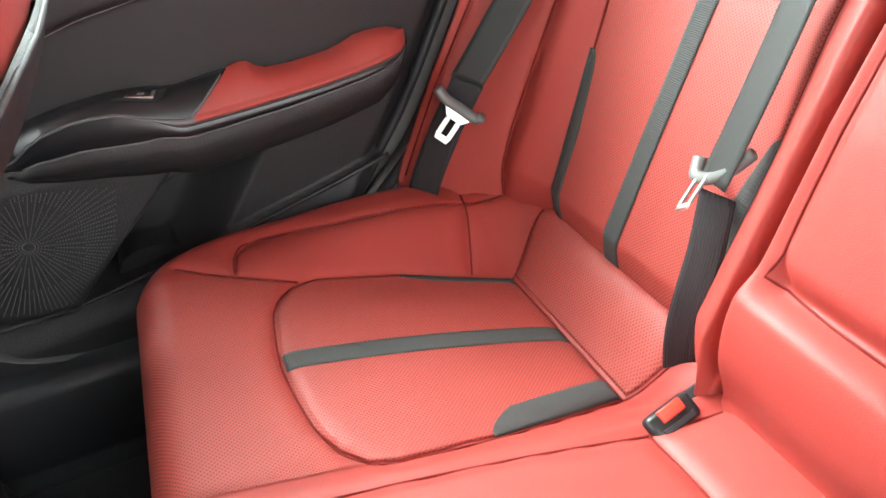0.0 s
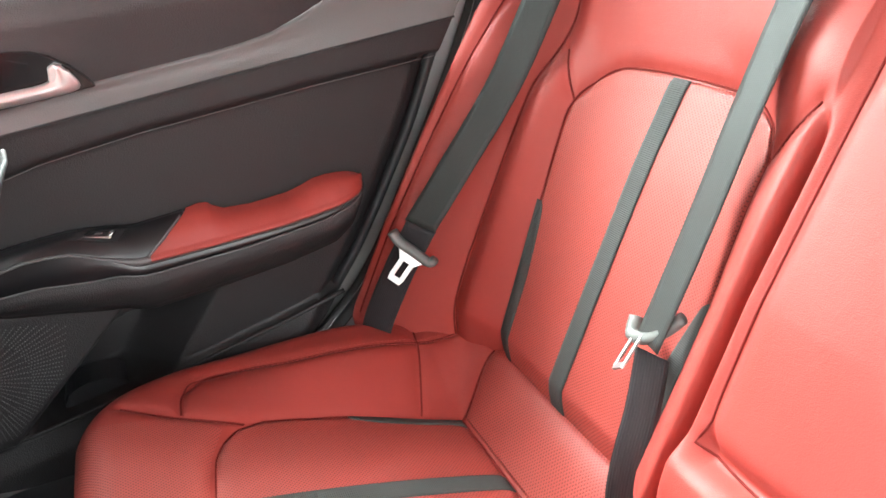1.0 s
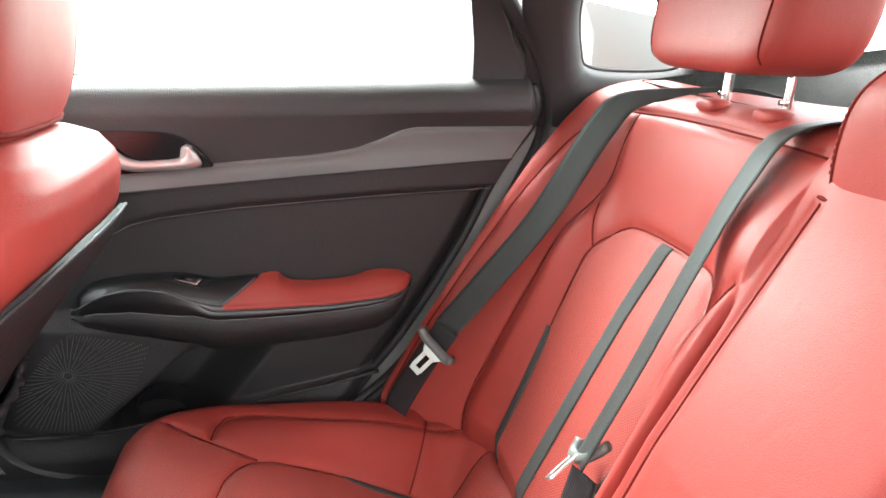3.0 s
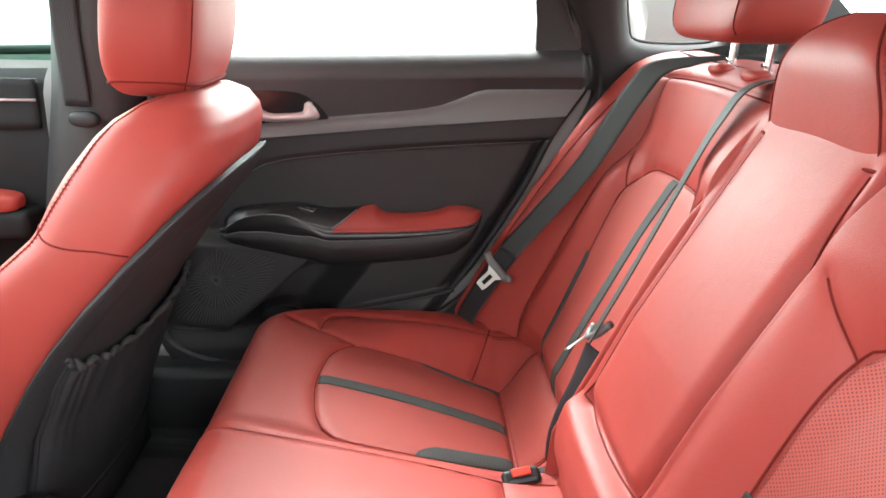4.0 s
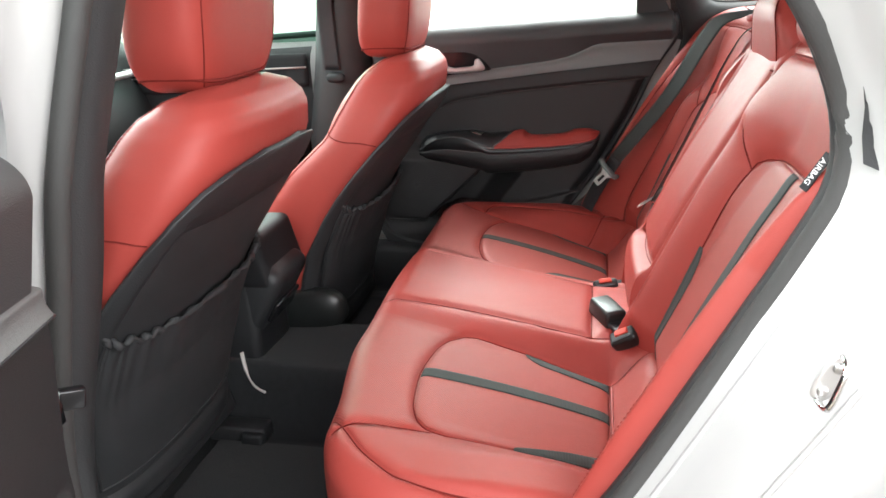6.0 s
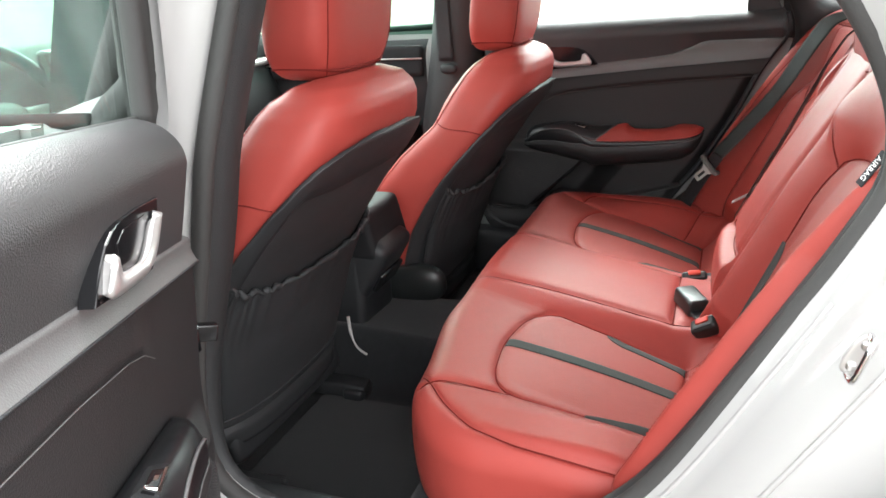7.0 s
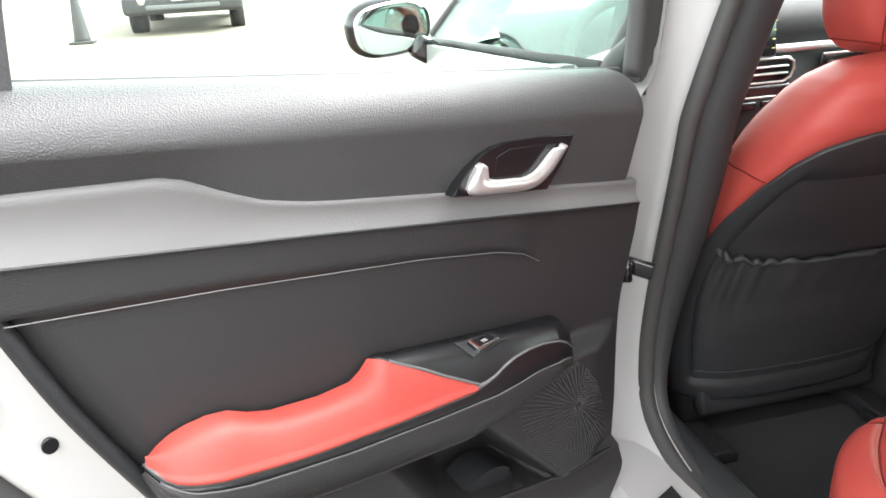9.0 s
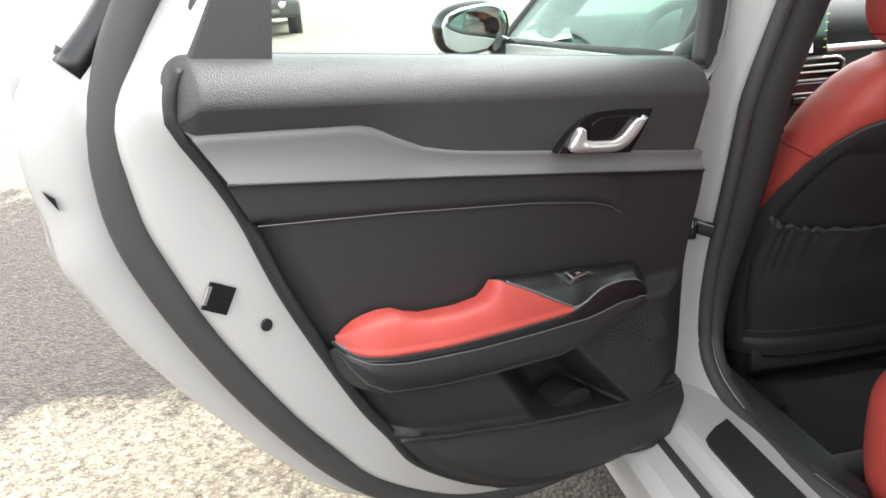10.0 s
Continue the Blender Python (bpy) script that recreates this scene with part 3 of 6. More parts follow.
def back_off(x, s):
    ax = np.abs(x)
    W = ipl(s, [-0.08, -0.04, 0.10, 0.25, 0.42, 0.50, 0.56, 0.62], [0.128, 0.132, 0.124, 0.108, 0.086, 0.066, 0.045, 0.03])
    seat = 0.000 - 0.005 * sstep((s - 0.30) / 0.10) + 0.026 * sstep((s - 0.39) / 0.16)
    high = sstep((s - 0.20) / 0.15)
    higher = sstep((s - 0.36) / 0.10)
    inner = 0.048 * sstep((0.213 + 0.022 * high + 0.075 * higher - ax) / (0.075 + 0.025 * high + 0.070 * higher)) * (1 - 0.75 * sstep((s - 0.43) / 0.12))
    off = seat + 0.030 * sstep((ax - 0.487) / 0.06) * (1 - sstep((s - 0.34) / 0.12)) + inner
    wing = sstep((ax - 0.565) / 0.125) ** 0.8
    off = off * (1 - wing) + W * wing
    crease = 0.012 * np.exp(-((x + ipl(s, [0.12, 0.40, 0.51], [0.106, 0.112, 0.134])) / 0.010) ** 2) * sstep((s - 0.12) / 0.03) * sstep((0.56 - s) / 0.03)
    mid_part = np.interp(s, [0.0, 0.05, 0.10, 0.25, 0.38, 0.51, 0.56], [0.032, 0.045, 0.051, 0.053, 0.045, 0.036, 0.034]) + 0.005 * np.cos(np.clip(ax / 0.12, 0, 1) * 1.5) - crease + 0.012 * sstep((0.135 - s) / 0.04) * sstep((s - 0.015) / 0.07) - 0.018 * sstep((0.04 - s) / 0.05)
    k = sstep((np.where(x < 0, ipl(s, [0.40, 0.51], [0.131, 0.146]), 0.131) - ax) / 0.006)
    off = off * (1 - k) + mid_part * k
    off = off - np.where(x > 0, 0.030 - 0.030 * sstep((s - 0.36) / 0.05), 0.0) * np.exp(-((ax - 0.131) / 0.006) ** 2) * sstep((0.56 - s) / 0.03)
    off = off - 0.055 * np.clip((0.045 - s) / 0.08, 0, 1) ** 1.3 * sstep((0.60 - ax) / 0.08) * sstep((ax - 0.13) / 0.02)
    off = off + 0.002 * np.clip(1 - ((s - 0.12) / 0.20) ** 2, 0, 1) * np.clip(1 - ((ax - 0.345) / 0.14) ** 2, 0, 1)
    # the padding rolls over the top and round the outer edge
    off = off - 0.075 * np.clip((s - 0.535) / 0.085, 0, 1) ** 2
    off = off - 0.05 * np.clip((ax - 0.672) / 0.026, 0, 1) ** 2.2
    off = off - 0.03 * np.clip((-0.02 - s) / 0.06, 0, 1) ** 2
    g = np.full(np.shape(off), 9.0)
    for q, qn in zip(BACK_SEAMS, NEAR_BACK_SEAMS):
        g = np.minimum(g, np.where(x > 0, near_path(ax, s, q), near_path(ax, s, qn)))
    g = np.minimum(g, near_path(x, s, ARM_SEAM))
    off = off - 0.012 * np.exp(-((s - 0.122) / 0.013) ** 2) * sstep((0.125 - ax) / 0.03)
    return off - 0.003 * np.exp(-(g / 0.004) ** 2) - 0.0035 * np.exp(-(g / 0.011) ** 2)


def back_points(x, s, lift=0.0):
    x, s = np.broadcast_arrays(np.asarray(x, float), np.asarray(s, float))
    o = back_off(x, s) + lift
    # the wing beside the open door stands further in towards its top
    x = x + np.where(x < 0, ipl(s, [0, 0.1, 0.34, 0.44, 0.56], [0.004, 0.015, 0.041, 0.034, 0.022]) * sstep((-x - 0.585) / 0.09), 0)
    return B0 + s[..., None] * BD + o[..., None] * BN + x[..., None] * np.array([1.0, 0, 0])


fine = np.linspace(0.119, 0.144, 26)
xs = np.unique(np.round(np.concatenate([np.linspace(-0.698, 0.698, 350), fine, -fine]), 4))
ss = np.linspace(-0.08, 0.62, 175)
P = back_points(xs[:, None], ss[None, :])
l2, r2 = P[:1] - BN * 0.09, P[-1:] - BN * 0.09
put("backrest", sheet(np.concatenate([l2, P, r2], 0)), M_RED, rear_bench)


def back_patch(name, lo, hi, s0, s1, side, mat, lift=0.0016, n=60, m=50, label=""):
    s = np.linspace(s0, s1, n)[:, None]
    a, b = lo(s), hi(s)
    x = a + (b - a) * np.linspace(0, 1, m)[None, :]
    P = back_points(side * x, s + 0 * x, lift)
    uv = np.stack([x, s + 0 * x], -1)
    return put(name, slab(P if side > 0 else P[:, ::-1], 0.004, uv if side > 0 else uv[:, ::-1]), mat, rear_bench, label)


for side in (1, -1):
    seams = BACK_SEAMS if side > 0 else NEAR_BACK_SEAMS
    ins = np.array(seams[0])
    out_s, out_x = ins[:10, 1], ins[:10, 0]
    in_s, in_x = ins[9:, 1][::-1], ins[9:, 0][::-1]
    back_patch("back_insert", lambda s: ipl(s, in_s, in_x) + 0.004, lambda s: ipl(s, out_s, out_x) - 0.004, -0.02, 0.4055, side, M_PERF, n=130, m=90)
    back_patch("stripe", lambda s: 0.347 - 0.0135 + 0 * s, lambda s: 0.347 + 0.0135 + 0 * s, -0.02, 0.406, side, M_STRIP, 0.0032, 90, 8, "charcoal ribbed stripe")
    back_patch("stripe", lambda s: ipl(s, out_s, out_x) - 0.004 - 0.021 * np.sqrt(np.clip((0.222 - s) / 0.1, 0, 1)), lambda s: ipl(s, out_s, out_x) + 0.002, -0.02, 0.222, side, M_STRIP, 0.0032, 60, 10, "charcoal ribbed stripe")
    back_patch("stripe", lambda s: ipl(s, in_s, in_x) - 0.002, lambda s: ipl(s, in_s, in_x) + 0.004 + 0.021 * np.sqrt(np.clip((0.218 - s) / 0.1, 0, 1)), -0.02, 0.218, side, M_STRIP, 0.0032, 60, 10, "charcoal ribbed stripe")
    for q in seams:
        c = spline(q, 100)
        put("seam", tube(back_points(side * c[:, 0], c[:, 1], 0.0008), 0.0013, 6), M_SEAM, rear_bench)
    for q, dx, ds in ((BACK_SEAMS[4], 0, 0.006),) if side > 0 else ((BACK_SEAMS[4], 0, 0.006), (BACK_SEAMS[5], -0.007, 0), (BACK_SEAMS[5], 0.007, 0)):
        c = spline(q, 100)
        put("stitching", stitches(back_points(side * (c[:, 0] + dx), c[:, 1] + ds, 0.0004), 0.0008), M_STITCH, rear_bench)
c = spline(ARM_SEAM, 120)
put("seam", tube(back_points(c[:, 0], c[:, 1], 0.0008), 0.0013, 6), M_SEAM, rear_bench)

# middle headrest: a low block that sits over the top of the backrest


def dome(z):
    """Half the width of the middle headrest, which rounds off towards its top."""
    return 0.130 * np.sqrt(np.clip(1 - np.clip((z - 0.985) / 0.149, 0, 1) ** 2.6, 0, 1))


def headrest_section(z, ph, grow=0.0):
    hw = dome(z) + grow
    top = np.clip((z - 1.06) / 0.075, 0, 1)
    y_front = 0.317 + 0.10 * (z - 1.0) - 0.055 * top**3 + grow
    y_rear = 0.165 - 0.10 * (z - 1.0) + 0.030 * top**3

    def pw(a, e):
        return np.sign(a) * np.abs(a) ** e
    return np.stack(np.broadcast_arrays(hw * pw(np.cos(ph), 0.40), (y_front + y_rear) / 2 + (y_front - y_rear) / 2 * pw(np.sin(ph), 0.30), z + 0 * ph), -1)


middle_headrest = group_base("headrest", (0, 0.26, 0.99))
tagged(middle_headrest, "low red leather middle headrest on the rear bench", "headrest", "rear headrests")
zz = 0.985 + 0.146 * np.sin(np.linspace(0, math.pi / 2, 40))
ph = np.linspace(0, 2 * math.pi, 96, endpoint=False)
put("pad", sheet(headrest_section(zz[:, None], ph[None, :]), loop_v=True, cap=True), M_RED, middle_headrest)
for turn in (0.92, math.pi - 0.92):
    put("seam", tube(headrest_section(zz[:-2], turn + 0 * zz[:-2], 0.0004), 0.0014, 6), M_SEAM, middle_headrest)
    put("stitching", stitches(headrest_section(zz[:-2], turn + (0.12 if turn > 1.5 else -0.12) + 0 * zz[:-2], 0.0004), 0.0008), M_STITCH, middle_headrest)
edge = np.linspace(-0.134, 0.128, 40)
put("base_seam", tube(np.stack([edge, 0.3205 - 0.010 * (np.abs(edge) / 0.13) ** 6, 0.9985 - 0.004 * np.cos(edge * 11)], 1), 0.0022, 6), M_SEAM, middle_headrest)
settle(middle_headrest)


def outer_headrest(x, label, raised=0.0):
    h = group_base("headrest", (x, 0.245, 1.035))
    tagged(h, label, "headrest", "rear headrests")

    def swell(P):
        P = P.copy()
        P[..., 0] *= 1 - 0.08 * np.clip(-P[..., 2] / 0.1, 0, 1) ** 2
        P[..., 1] -= 0.15 * P[..., 2]
        return P
    put("pad", pillow((0.29, 0.125, 0.20), (x, 0.255, 1.190 + raised), 6.0, shape=swell), M_RED, h)
    for sx in (1, -1):
        zz = np.linspace(-0.088, 0.085, 24)
        yy_ = 0.0625 * (1 - (0.122 / 0.145) ** 6 - (np.abs(zz) / 0.10) ** 6) ** (1 / 6)
        c = np.stack([x + sx * 0.122 * (1 - 0.08 * np.clip(-zz / 0.1, 0, 1) ** 2), 0.255 + yy_ - 0.15 * zz + 0.0002, 1.190 + raised + zz], 1)
        put("seam", tube(c, 0.0011, 6), M_SEAM, h)
        post = spline([(x + sx * 0.062, 0.243, 1.03), (x + sx * 0.062, 0.240, 1.10)], 8)
        put("post", tube(post, 0.0065, 14), M_CHROME, h, "chrome headrest post")
        put("notch", block((0.012, 0.006, 0.006), (x + sx * 0.062, 0.248, 1.062), 0.001), M_CHROME, h)
        put("collar", pillow((0.050, 0.036, 0.018), (x + sx * 0.062, 0.256, 1.048), 2.6, n=12), M_RED, h, "red plastic collar")
    return settle(h)


outer_headrest(0.345, "red leather headrest on chrome posts behind the belts")
outer_headrest(-0.36, "red leather headrest pushed down beside the open door", -0.042)
settle(rear_bench)

# fabric tag on the near wing of the backrest


def lettering(text, size, to_world_matrix, mat, parent, depth=0.0003):
    cu = bpy.data.curves.new("lettering", "FONT")
    cu.body, cu.size, cu.extrude = text, size, depth
    cu.align_x, cu.align_y = "CENTER", "CENTER"
    tmp = bpy.data.objects.new("lettering_tmp", cu)
    scene.collection.objects.link(tmp)
    me = bpy.data.meshes.new_from_object(tmp.evaluated_get(bpy.context.evaluated_depsgraph_get()))
    bpy.data.objects.remove(tmp)
    me.transform(to_world_matrix)
    me.materials.clear()
    return put("lettering", me, mat, parent)


tag_mid = Vector((-0.6445, 0.3825, 0.9655))
ux = Vector((-0.12, -0.45, 0.88)).normalized()
tag_n = Vector((-0.60, 0.64, 0.43))
tag_n = (tag_n - tag_n.dot(ux) * ux).normalized()
uy = tag_n.cross(ux)
tag_m = Matrix((( -ux.x, -uy.x, tag_n.x, tag_mid.x), (-ux.y, -uy.y, tag_n.y, tag_mid.y), (-ux.z, -uy.z, tag_n.z, tag_mid.z), (0, 0, 0, 1)))
airbag_tag = group_base("fabric_tag", tag_mid)
tagged(airbag_tag, "small black fabric tag with white lettering on the backrest edge", "label")
me = block((0.042, 0.010, 0.0022), (0, 0, 0), 0.0008)
me.transform(tag_m)
cloth = put("cloth", me, M_WEBDARK, airbag_tag)
lettering("AIRBAG", 0.0086, tag_m @ Matrix.Translation((0, -0.0005, 0.0013)), M_WHITE, cloth)
settle(airbag_tag)

# ---- seat belts on the rear bench ----


def bpt(x, s, off):
    return B0 + s * BD + off * BN + np.array([x, 0, 0])


def seat_belt(side, label):
    b = group_base("seat_belt", (side * 0.58, 0.55, 0.60))
    tagged(b, label, "seat belt", "rear seat belts")
    X = np.array([1.0, 0, 0])
    path = [np.array([side * 0.44, 0.16, 1.062]), np.array([side * 0.49, 0.215, 1.058]), bpt(side * 0.548, 0.558, 0.036), bpt(side * 0.563, 0.50, 0.052), bpt(side * 0.575, 0.35, 0.062), bpt(side * 0.585, 0.22, 0.088), bpt(side * 0.590, 0.135, 0.108)]
    q = spline(path, 70)
    ac = np.tile(X, (70, 1)) + np.outer(np.linspace(1, 0, 70) ** 3, [0, side * 0.4, 0]) + np.tile([0, side * 0.72, 0.30], (70, 1))
    put("webbing", ribbon(q, ac, 0.047), M_WEB, b)
    low = spline([bpt(side * 0.590, 0.135, 0.106), bpt(side * 0.602, 0.06, 0.112), bpt(side * 0.612, -0.03, 0.112), bpt(side * 0.615, -0.07, 0.09)], 24)
    put("lap_webbing", ribbon(low, np.tile(X + np.array([0, side * 0.8, 0.3]), (24, 1)), 0.045), M_WEBDARK, b)
    tip = np.array([side * 0.580, 0.557, 0.658])
    d1 = np.array([0.53 * side, 0.61, 0.59])
    d1 = d1 / np.linalg.norm(d1)
    ends = spline([tip - d1 * 0.034 + np.array([0, 0, 0.010]), tip - d1 * 0.024, tip, tip + d1 * 0.024, tip + d1 * 0.034 + np.array([0, 0, 0.008])], 20)
    grip = put("tongue_grip", tube(ends, 0.0085, 10, flat=0.75), M_GREYPL, b, "grey plastic belt tongue grip")
    dn = np.array([0.02 * side, 0.74, -0.67])
    dn = dn - d1 * np.dot(dn, d1)
    dn /= np.linalg.norm(dn)
    nn = np.cross(d1, dn)

    def tw(u, v, w):
        return tip + d1 * u + dn * v + nn * (w - 0.001)
    for outline in ([(-0.022, 0.004), (0.022, 0.004), (0.011, 0.018), (-0.011, 0.018)], [(-0.011, 0.018), (-0.004, 0.018), (-0.004, 0.042), (-0.011, 0.042)],
                    [(0.004, 0.018), (0.011, 0.018), (0.011, 0.042), (0.004, 0.042)], [(-0.011, 0.040), (0.011, 0.040), (0.009, 0.049), (-0.009, 0.049)]):
        put("tongue", prism(outline, 0.0024, tw, 0.0006), M_STEEL, grip, "chrome belt tongue")
    return settle(b)


seat_belt(1, "grey webbing seat belt hanging across the outer backrest wing")
# the middle belt, let into the gap beside the armrest panel
mb = group_base("seat_belt", (0.21, 0.47, 0.60))
tagged(mb, "grey webbing middle seat belt tucked beside the centre backrest", "seat belt", "rear seat belts")
q = spline([(0.10, 0.12, 1.062), (0.16, 0.20, 1.060), bpt(0.188, 0.562, 0.036), bpt(0.195, 0.50, 0.050), bpt(0.203, 0.40, 0.046), bpt(0.206, 0.28, 0.042), bpt(0.210, 0.165, 0.040)], 70)
put("webbing", ribbon(q, np.tile([0.85, 0, 0], (70, 1)) + np.outer(1 - np.linspace(1, 0, 70) ** 6, -0.25 * BN) + np.outer(np.linspace(1, 0, 70) ** 4, [0, 0.5, 0]), 0.046), M_WEB, mb)
q = spline([bpt(0.212, 0.155, 0.026), bpt(0.200, 0.10, 0.022), bpt(0.192, 0.045, 0.020), bpt(0.188, 0.0, 0.010), bpt(0.186, -0.06, -0.02)], 30)
put("lap_webbing", ribbon(q, np.tile([0.75, 0.45, 0.2], (30, 1)), 0.034), M_WEBDARK, mb)
q = spline([(0.247, 0.452, 0.693), (0.238, 0.462, 0.681), (0.214, 0.463, 0.689), (0.197, 0.457, 0.704), (0.186, 0.448, 0.720)], 20)
mid_grip = put("tongue_grip", tube(q, 0.0075, 10, flat=0.75), M_GREYPL, mb, "grey plastic belt tongue grip")


def mid_tongue(u, v, w):
    c = np.array([0.225, 0.466, 0.686])
    a = np.array([0.84, 0.10, -0.54])
    dwn = np.array([-0.37, 0.83, -0.42])
    n2 = np.cross(a, dwn)
    return c + a / np.linalg.norm(a) * u + dwn * v + n2 * w


for o in ([(-0.009, 0.0), (-0.0055, 0.0), (-0.0055, 0.035), (-0.009, 0.035)], [(0.0055, 0.0), (0.009, 0.0), (0.009, 0.035), (0.0055, 0.035)], [(-0.009, 0.033), (0.009, 0.033), (0.007, 0.040), (-0.007, 0.040)]):
    put("tongue", prism(o, 0.0024, mid_tongue, 0.0005), M_STEEL, mid_grip, "chrome belt tongue")
settle(mb)


def buckle(place, along, face, label, size=(0.034, 0.056, 0.030), lit=True):
    """A belt buckle: a black housing, its push button beside the slot, and the stalk."""
    k = group_base("belt_buckle", place)
    tagged(k, label, "belt buckle", "rear belt buckles")
    ey = Vector(along).normalized()
    ez = Vector(face)
    ez = (ez - ez.dot(ey) * ey).normalized()
    ex = ey.cross(ez)
    M = Matrix(((ex.x, ey.x, ez.x, place[0]), (ex.y, ey.y, ez.y, place[1]), (ex.z, ey.z, ez.z, place[2]), (0, 0, 0, 1)))
    w_, L, h = size
    pieces = [("housing", block((w_, L, h), (0, 0, 0), 0.007, seg=4, taper=(0.88, 0.95)), M_BUCKLE, "")]
    if lit:
        pieces += [("button", block((0.012, L * 0.48, 0.006), (0.0055, 0, h / 2), 0.002), M_ORANGE, "orange-red push button"),
                   ("slot", block((0.006, L * 0.66, 0.004), (-0.0075, 0, h / 2 - 0.0008), 0.0008), M_WEBDARK, "")]
    pieces += [("stalk", block((w_ * 0.82, 0.075, 0.008), (0, -L / 2 - 0.03, -h * 0.2), 0.003), M_WEBDARK, "black webbing stalk")]
    for nm, me, mat, lb in pieces:
        me.transform(M)
        put(nm, me, mat, k, lb)
    return settle(k)


buckle((0.128, 0.564, 0.514), (-0.18, 0.92, -0.10), (-0.55, 0.20, 0.80), "black belt buckle with orange button sunk beside the far cushion", (0.029, 0.056, 0.022))
buckle((-0.150, 0.530, 0.528), (0.2, 0.75, -0.5), (-0.45, 0.35, 0.75), "black belt buckle with red button beside the near cushion")
buckle((-0.057, 0.562, 0.538), (0.90, 0.42, 0.02), (0, 0.05, 1.0), "black belt buckle lying on the centre seat", (0.047, 0.084, 0.034), False)

# ---- doors ----
LEAN_A, OPEN_A = radians(4.4), radians(64.3)


def open_door(u, v, w):
    """The left rear door, swung open: u from the hinge, v up, w towards the cabin side."""
    sa, ca, so, co = math.sin(LEAN_A), math.cos(LEAN_A), math.sin(OPEN_A), math.cos(OPEN_A)
    return np.array([-0.953 + u * (-so * ca) + v * sa + w * co * ca, 1.12 - u * co - w * so, u * so * sa + v * ca - w * co * sa])


def shut_door(u, v, w):
    """The right rear door, closed."""
    sa, ca = math.sin(LEAN_A), math.cos(LEAN_A)
    return np.array([0.776 - v * sa - w * ca, 1.167 - u, v * ca - w * sa - 0.008])


def mapped(f, U, V, W):
    U, V, W = np.broadcast_arrays(*[np.asarray(k, float) for k in (U, V, W)])
    return np.array([f(a, b, c) for a, b, c in zip(U.ravel(), V.ravel(), W.ravel())]).reshape(U.shape + (3,))


TRIM = spline([(0.0, 1.030), (0.25, 1.042), (0.5, 1.052), (0.70, 1.058), (0.755, 1.050), (0.776, 1.013), (0.768, 0.996), (0.736, 0.948), (0.709, 0.899), (0.664, 0.796), (0.583, 0.650), (0.533, 0.578),
               (0.478, 0.507), (0.35, 0.422), (0.201, 0.377), (0.044, 0.365), (-0.038, 0.387), (-0.072, 0.451), (-0.066, 0.56), (-0.050, 0.668), (-0.049, 0.73), (-0.066, 0.82), (-0.070, 0.862),
               (-0.050, 0.90), (-0.054, 0.985), (-0.035, 1.015)], 220, closed=True)
FULL = spline([(-0.07, 0.985), (-0.112, 1.035), (-0.118, 1.20), (-0.105, 1.34), (-0.05, 1.372), (0.20, 1.382), (0.42, 1.372), (0.59, 1.33), (0.68, 1.25), (0.729, 1.125), (0.748, 1.09), (0.760, 1.05), (0.772, 1.013), (0.768, 0.996), (0.736, 0.948), (0.709, 0.899), (0.664, 0.796),
               (0.583, 0.650), (0.533, 0.578), (0.478, 0.507), (0.35, 0.422), (0.201, 0.377), (0.044, 0.365), (-0.038, 0.387), (-0.072, 0.451), (-0.066, 0.56), (-0.050, 0.668), (-0.049, 0.73), (-0.066, 0.82),
               (-0.070, 0.862), (-0.052, 0.90)], 300, closed=True)
REAR_V = [0.422, 0.507, 0.578, 0.650, 0.796, 0.899, 0.948, 0.996, 1.013, 1.05]
REAR_U = [0.35, 0.478, 0.533, 0.583, 0.664, 0.709, 0.736, 0.768, 0.776, 0.758]
FRONT_V = [0.365, 0.387, 0.451, 0.56, 0.668, 0.73, 0.82, 0.862, 0.90, 0.985, 1.03]
FRONT_U = [0.044, -0.038, -0.072, -0.066, -0.052, -0.054, -0.071, -0.075, -0.060, -0.060, -0.02]


def acc_v(u):
    return np.interp(u, [-0.06, 0.42, 0.455, 0.493, 0.532, 0.560, 0.580, 0.67, 0.78], [0.895, 0.945, 0.950, 0.958, 0.973, 0.986, 0.991, 0.994, 0.997])


def line1_v(u):
    return np.interp(u, [-0.08, 0.45, 0.74], [0.864, 0.920, 0.948])


def line2_v(u):
    return np.interp(u, [0.115, 0.131, 0.16, 0.202, 0.314, 0.532, 0.72], [0.808, 0.822, 0.838, 0.849, 0.865, 0.886, 0.900])


def pocket_v(u):
    return np.interp(u, [-0.05, 0.04, 0.10, 0.296, 0.455, 0.546], [0.484, 0.485, 0.491, 0.526, 0.563, 0.588])


REAR_END = 0.622


def shelf_v(u, c):
    inner = np.interp(u, [0.07, 0.076, 0.096, 0.25, 0.362, 0.376, 0.387, 0.397, 0.410, 0.448, 0.502, 0.525, 0.544, 0.564, 0.583, 0.598, 0.610, 0.618, REAR_END], [0.70, 0.724, 0.740, 0.757, 0.770, 0.774, 0.772, 0.760, 0.751, 0.748, 0.752, 0.759, 0.768, 0.770, 0.768, 0.764, 0.757, 0.750, 0.744])
    lip = np.interp(u, [0.07, 0.09, 0.105, 0.124, 0.155, 0.182, 0.205, 0.222, 0.237, 0.251, 0.279, 0.384, 0.478, 0.529, 0.570, 0.598, 0.612, REAR_END], [0.69, 0.706, 0.717, 0.727, 0.734, 0.735, 0.733, 0.727, 0.719, 0.715, 0.716, 0.719, 0.724, 0.729, 0.734, 0.739, 0.742, 0.744])
    return inner + (lip - inner) * c + 0.008 * np.sin(np.clip(c, 0, 1) * math.pi)


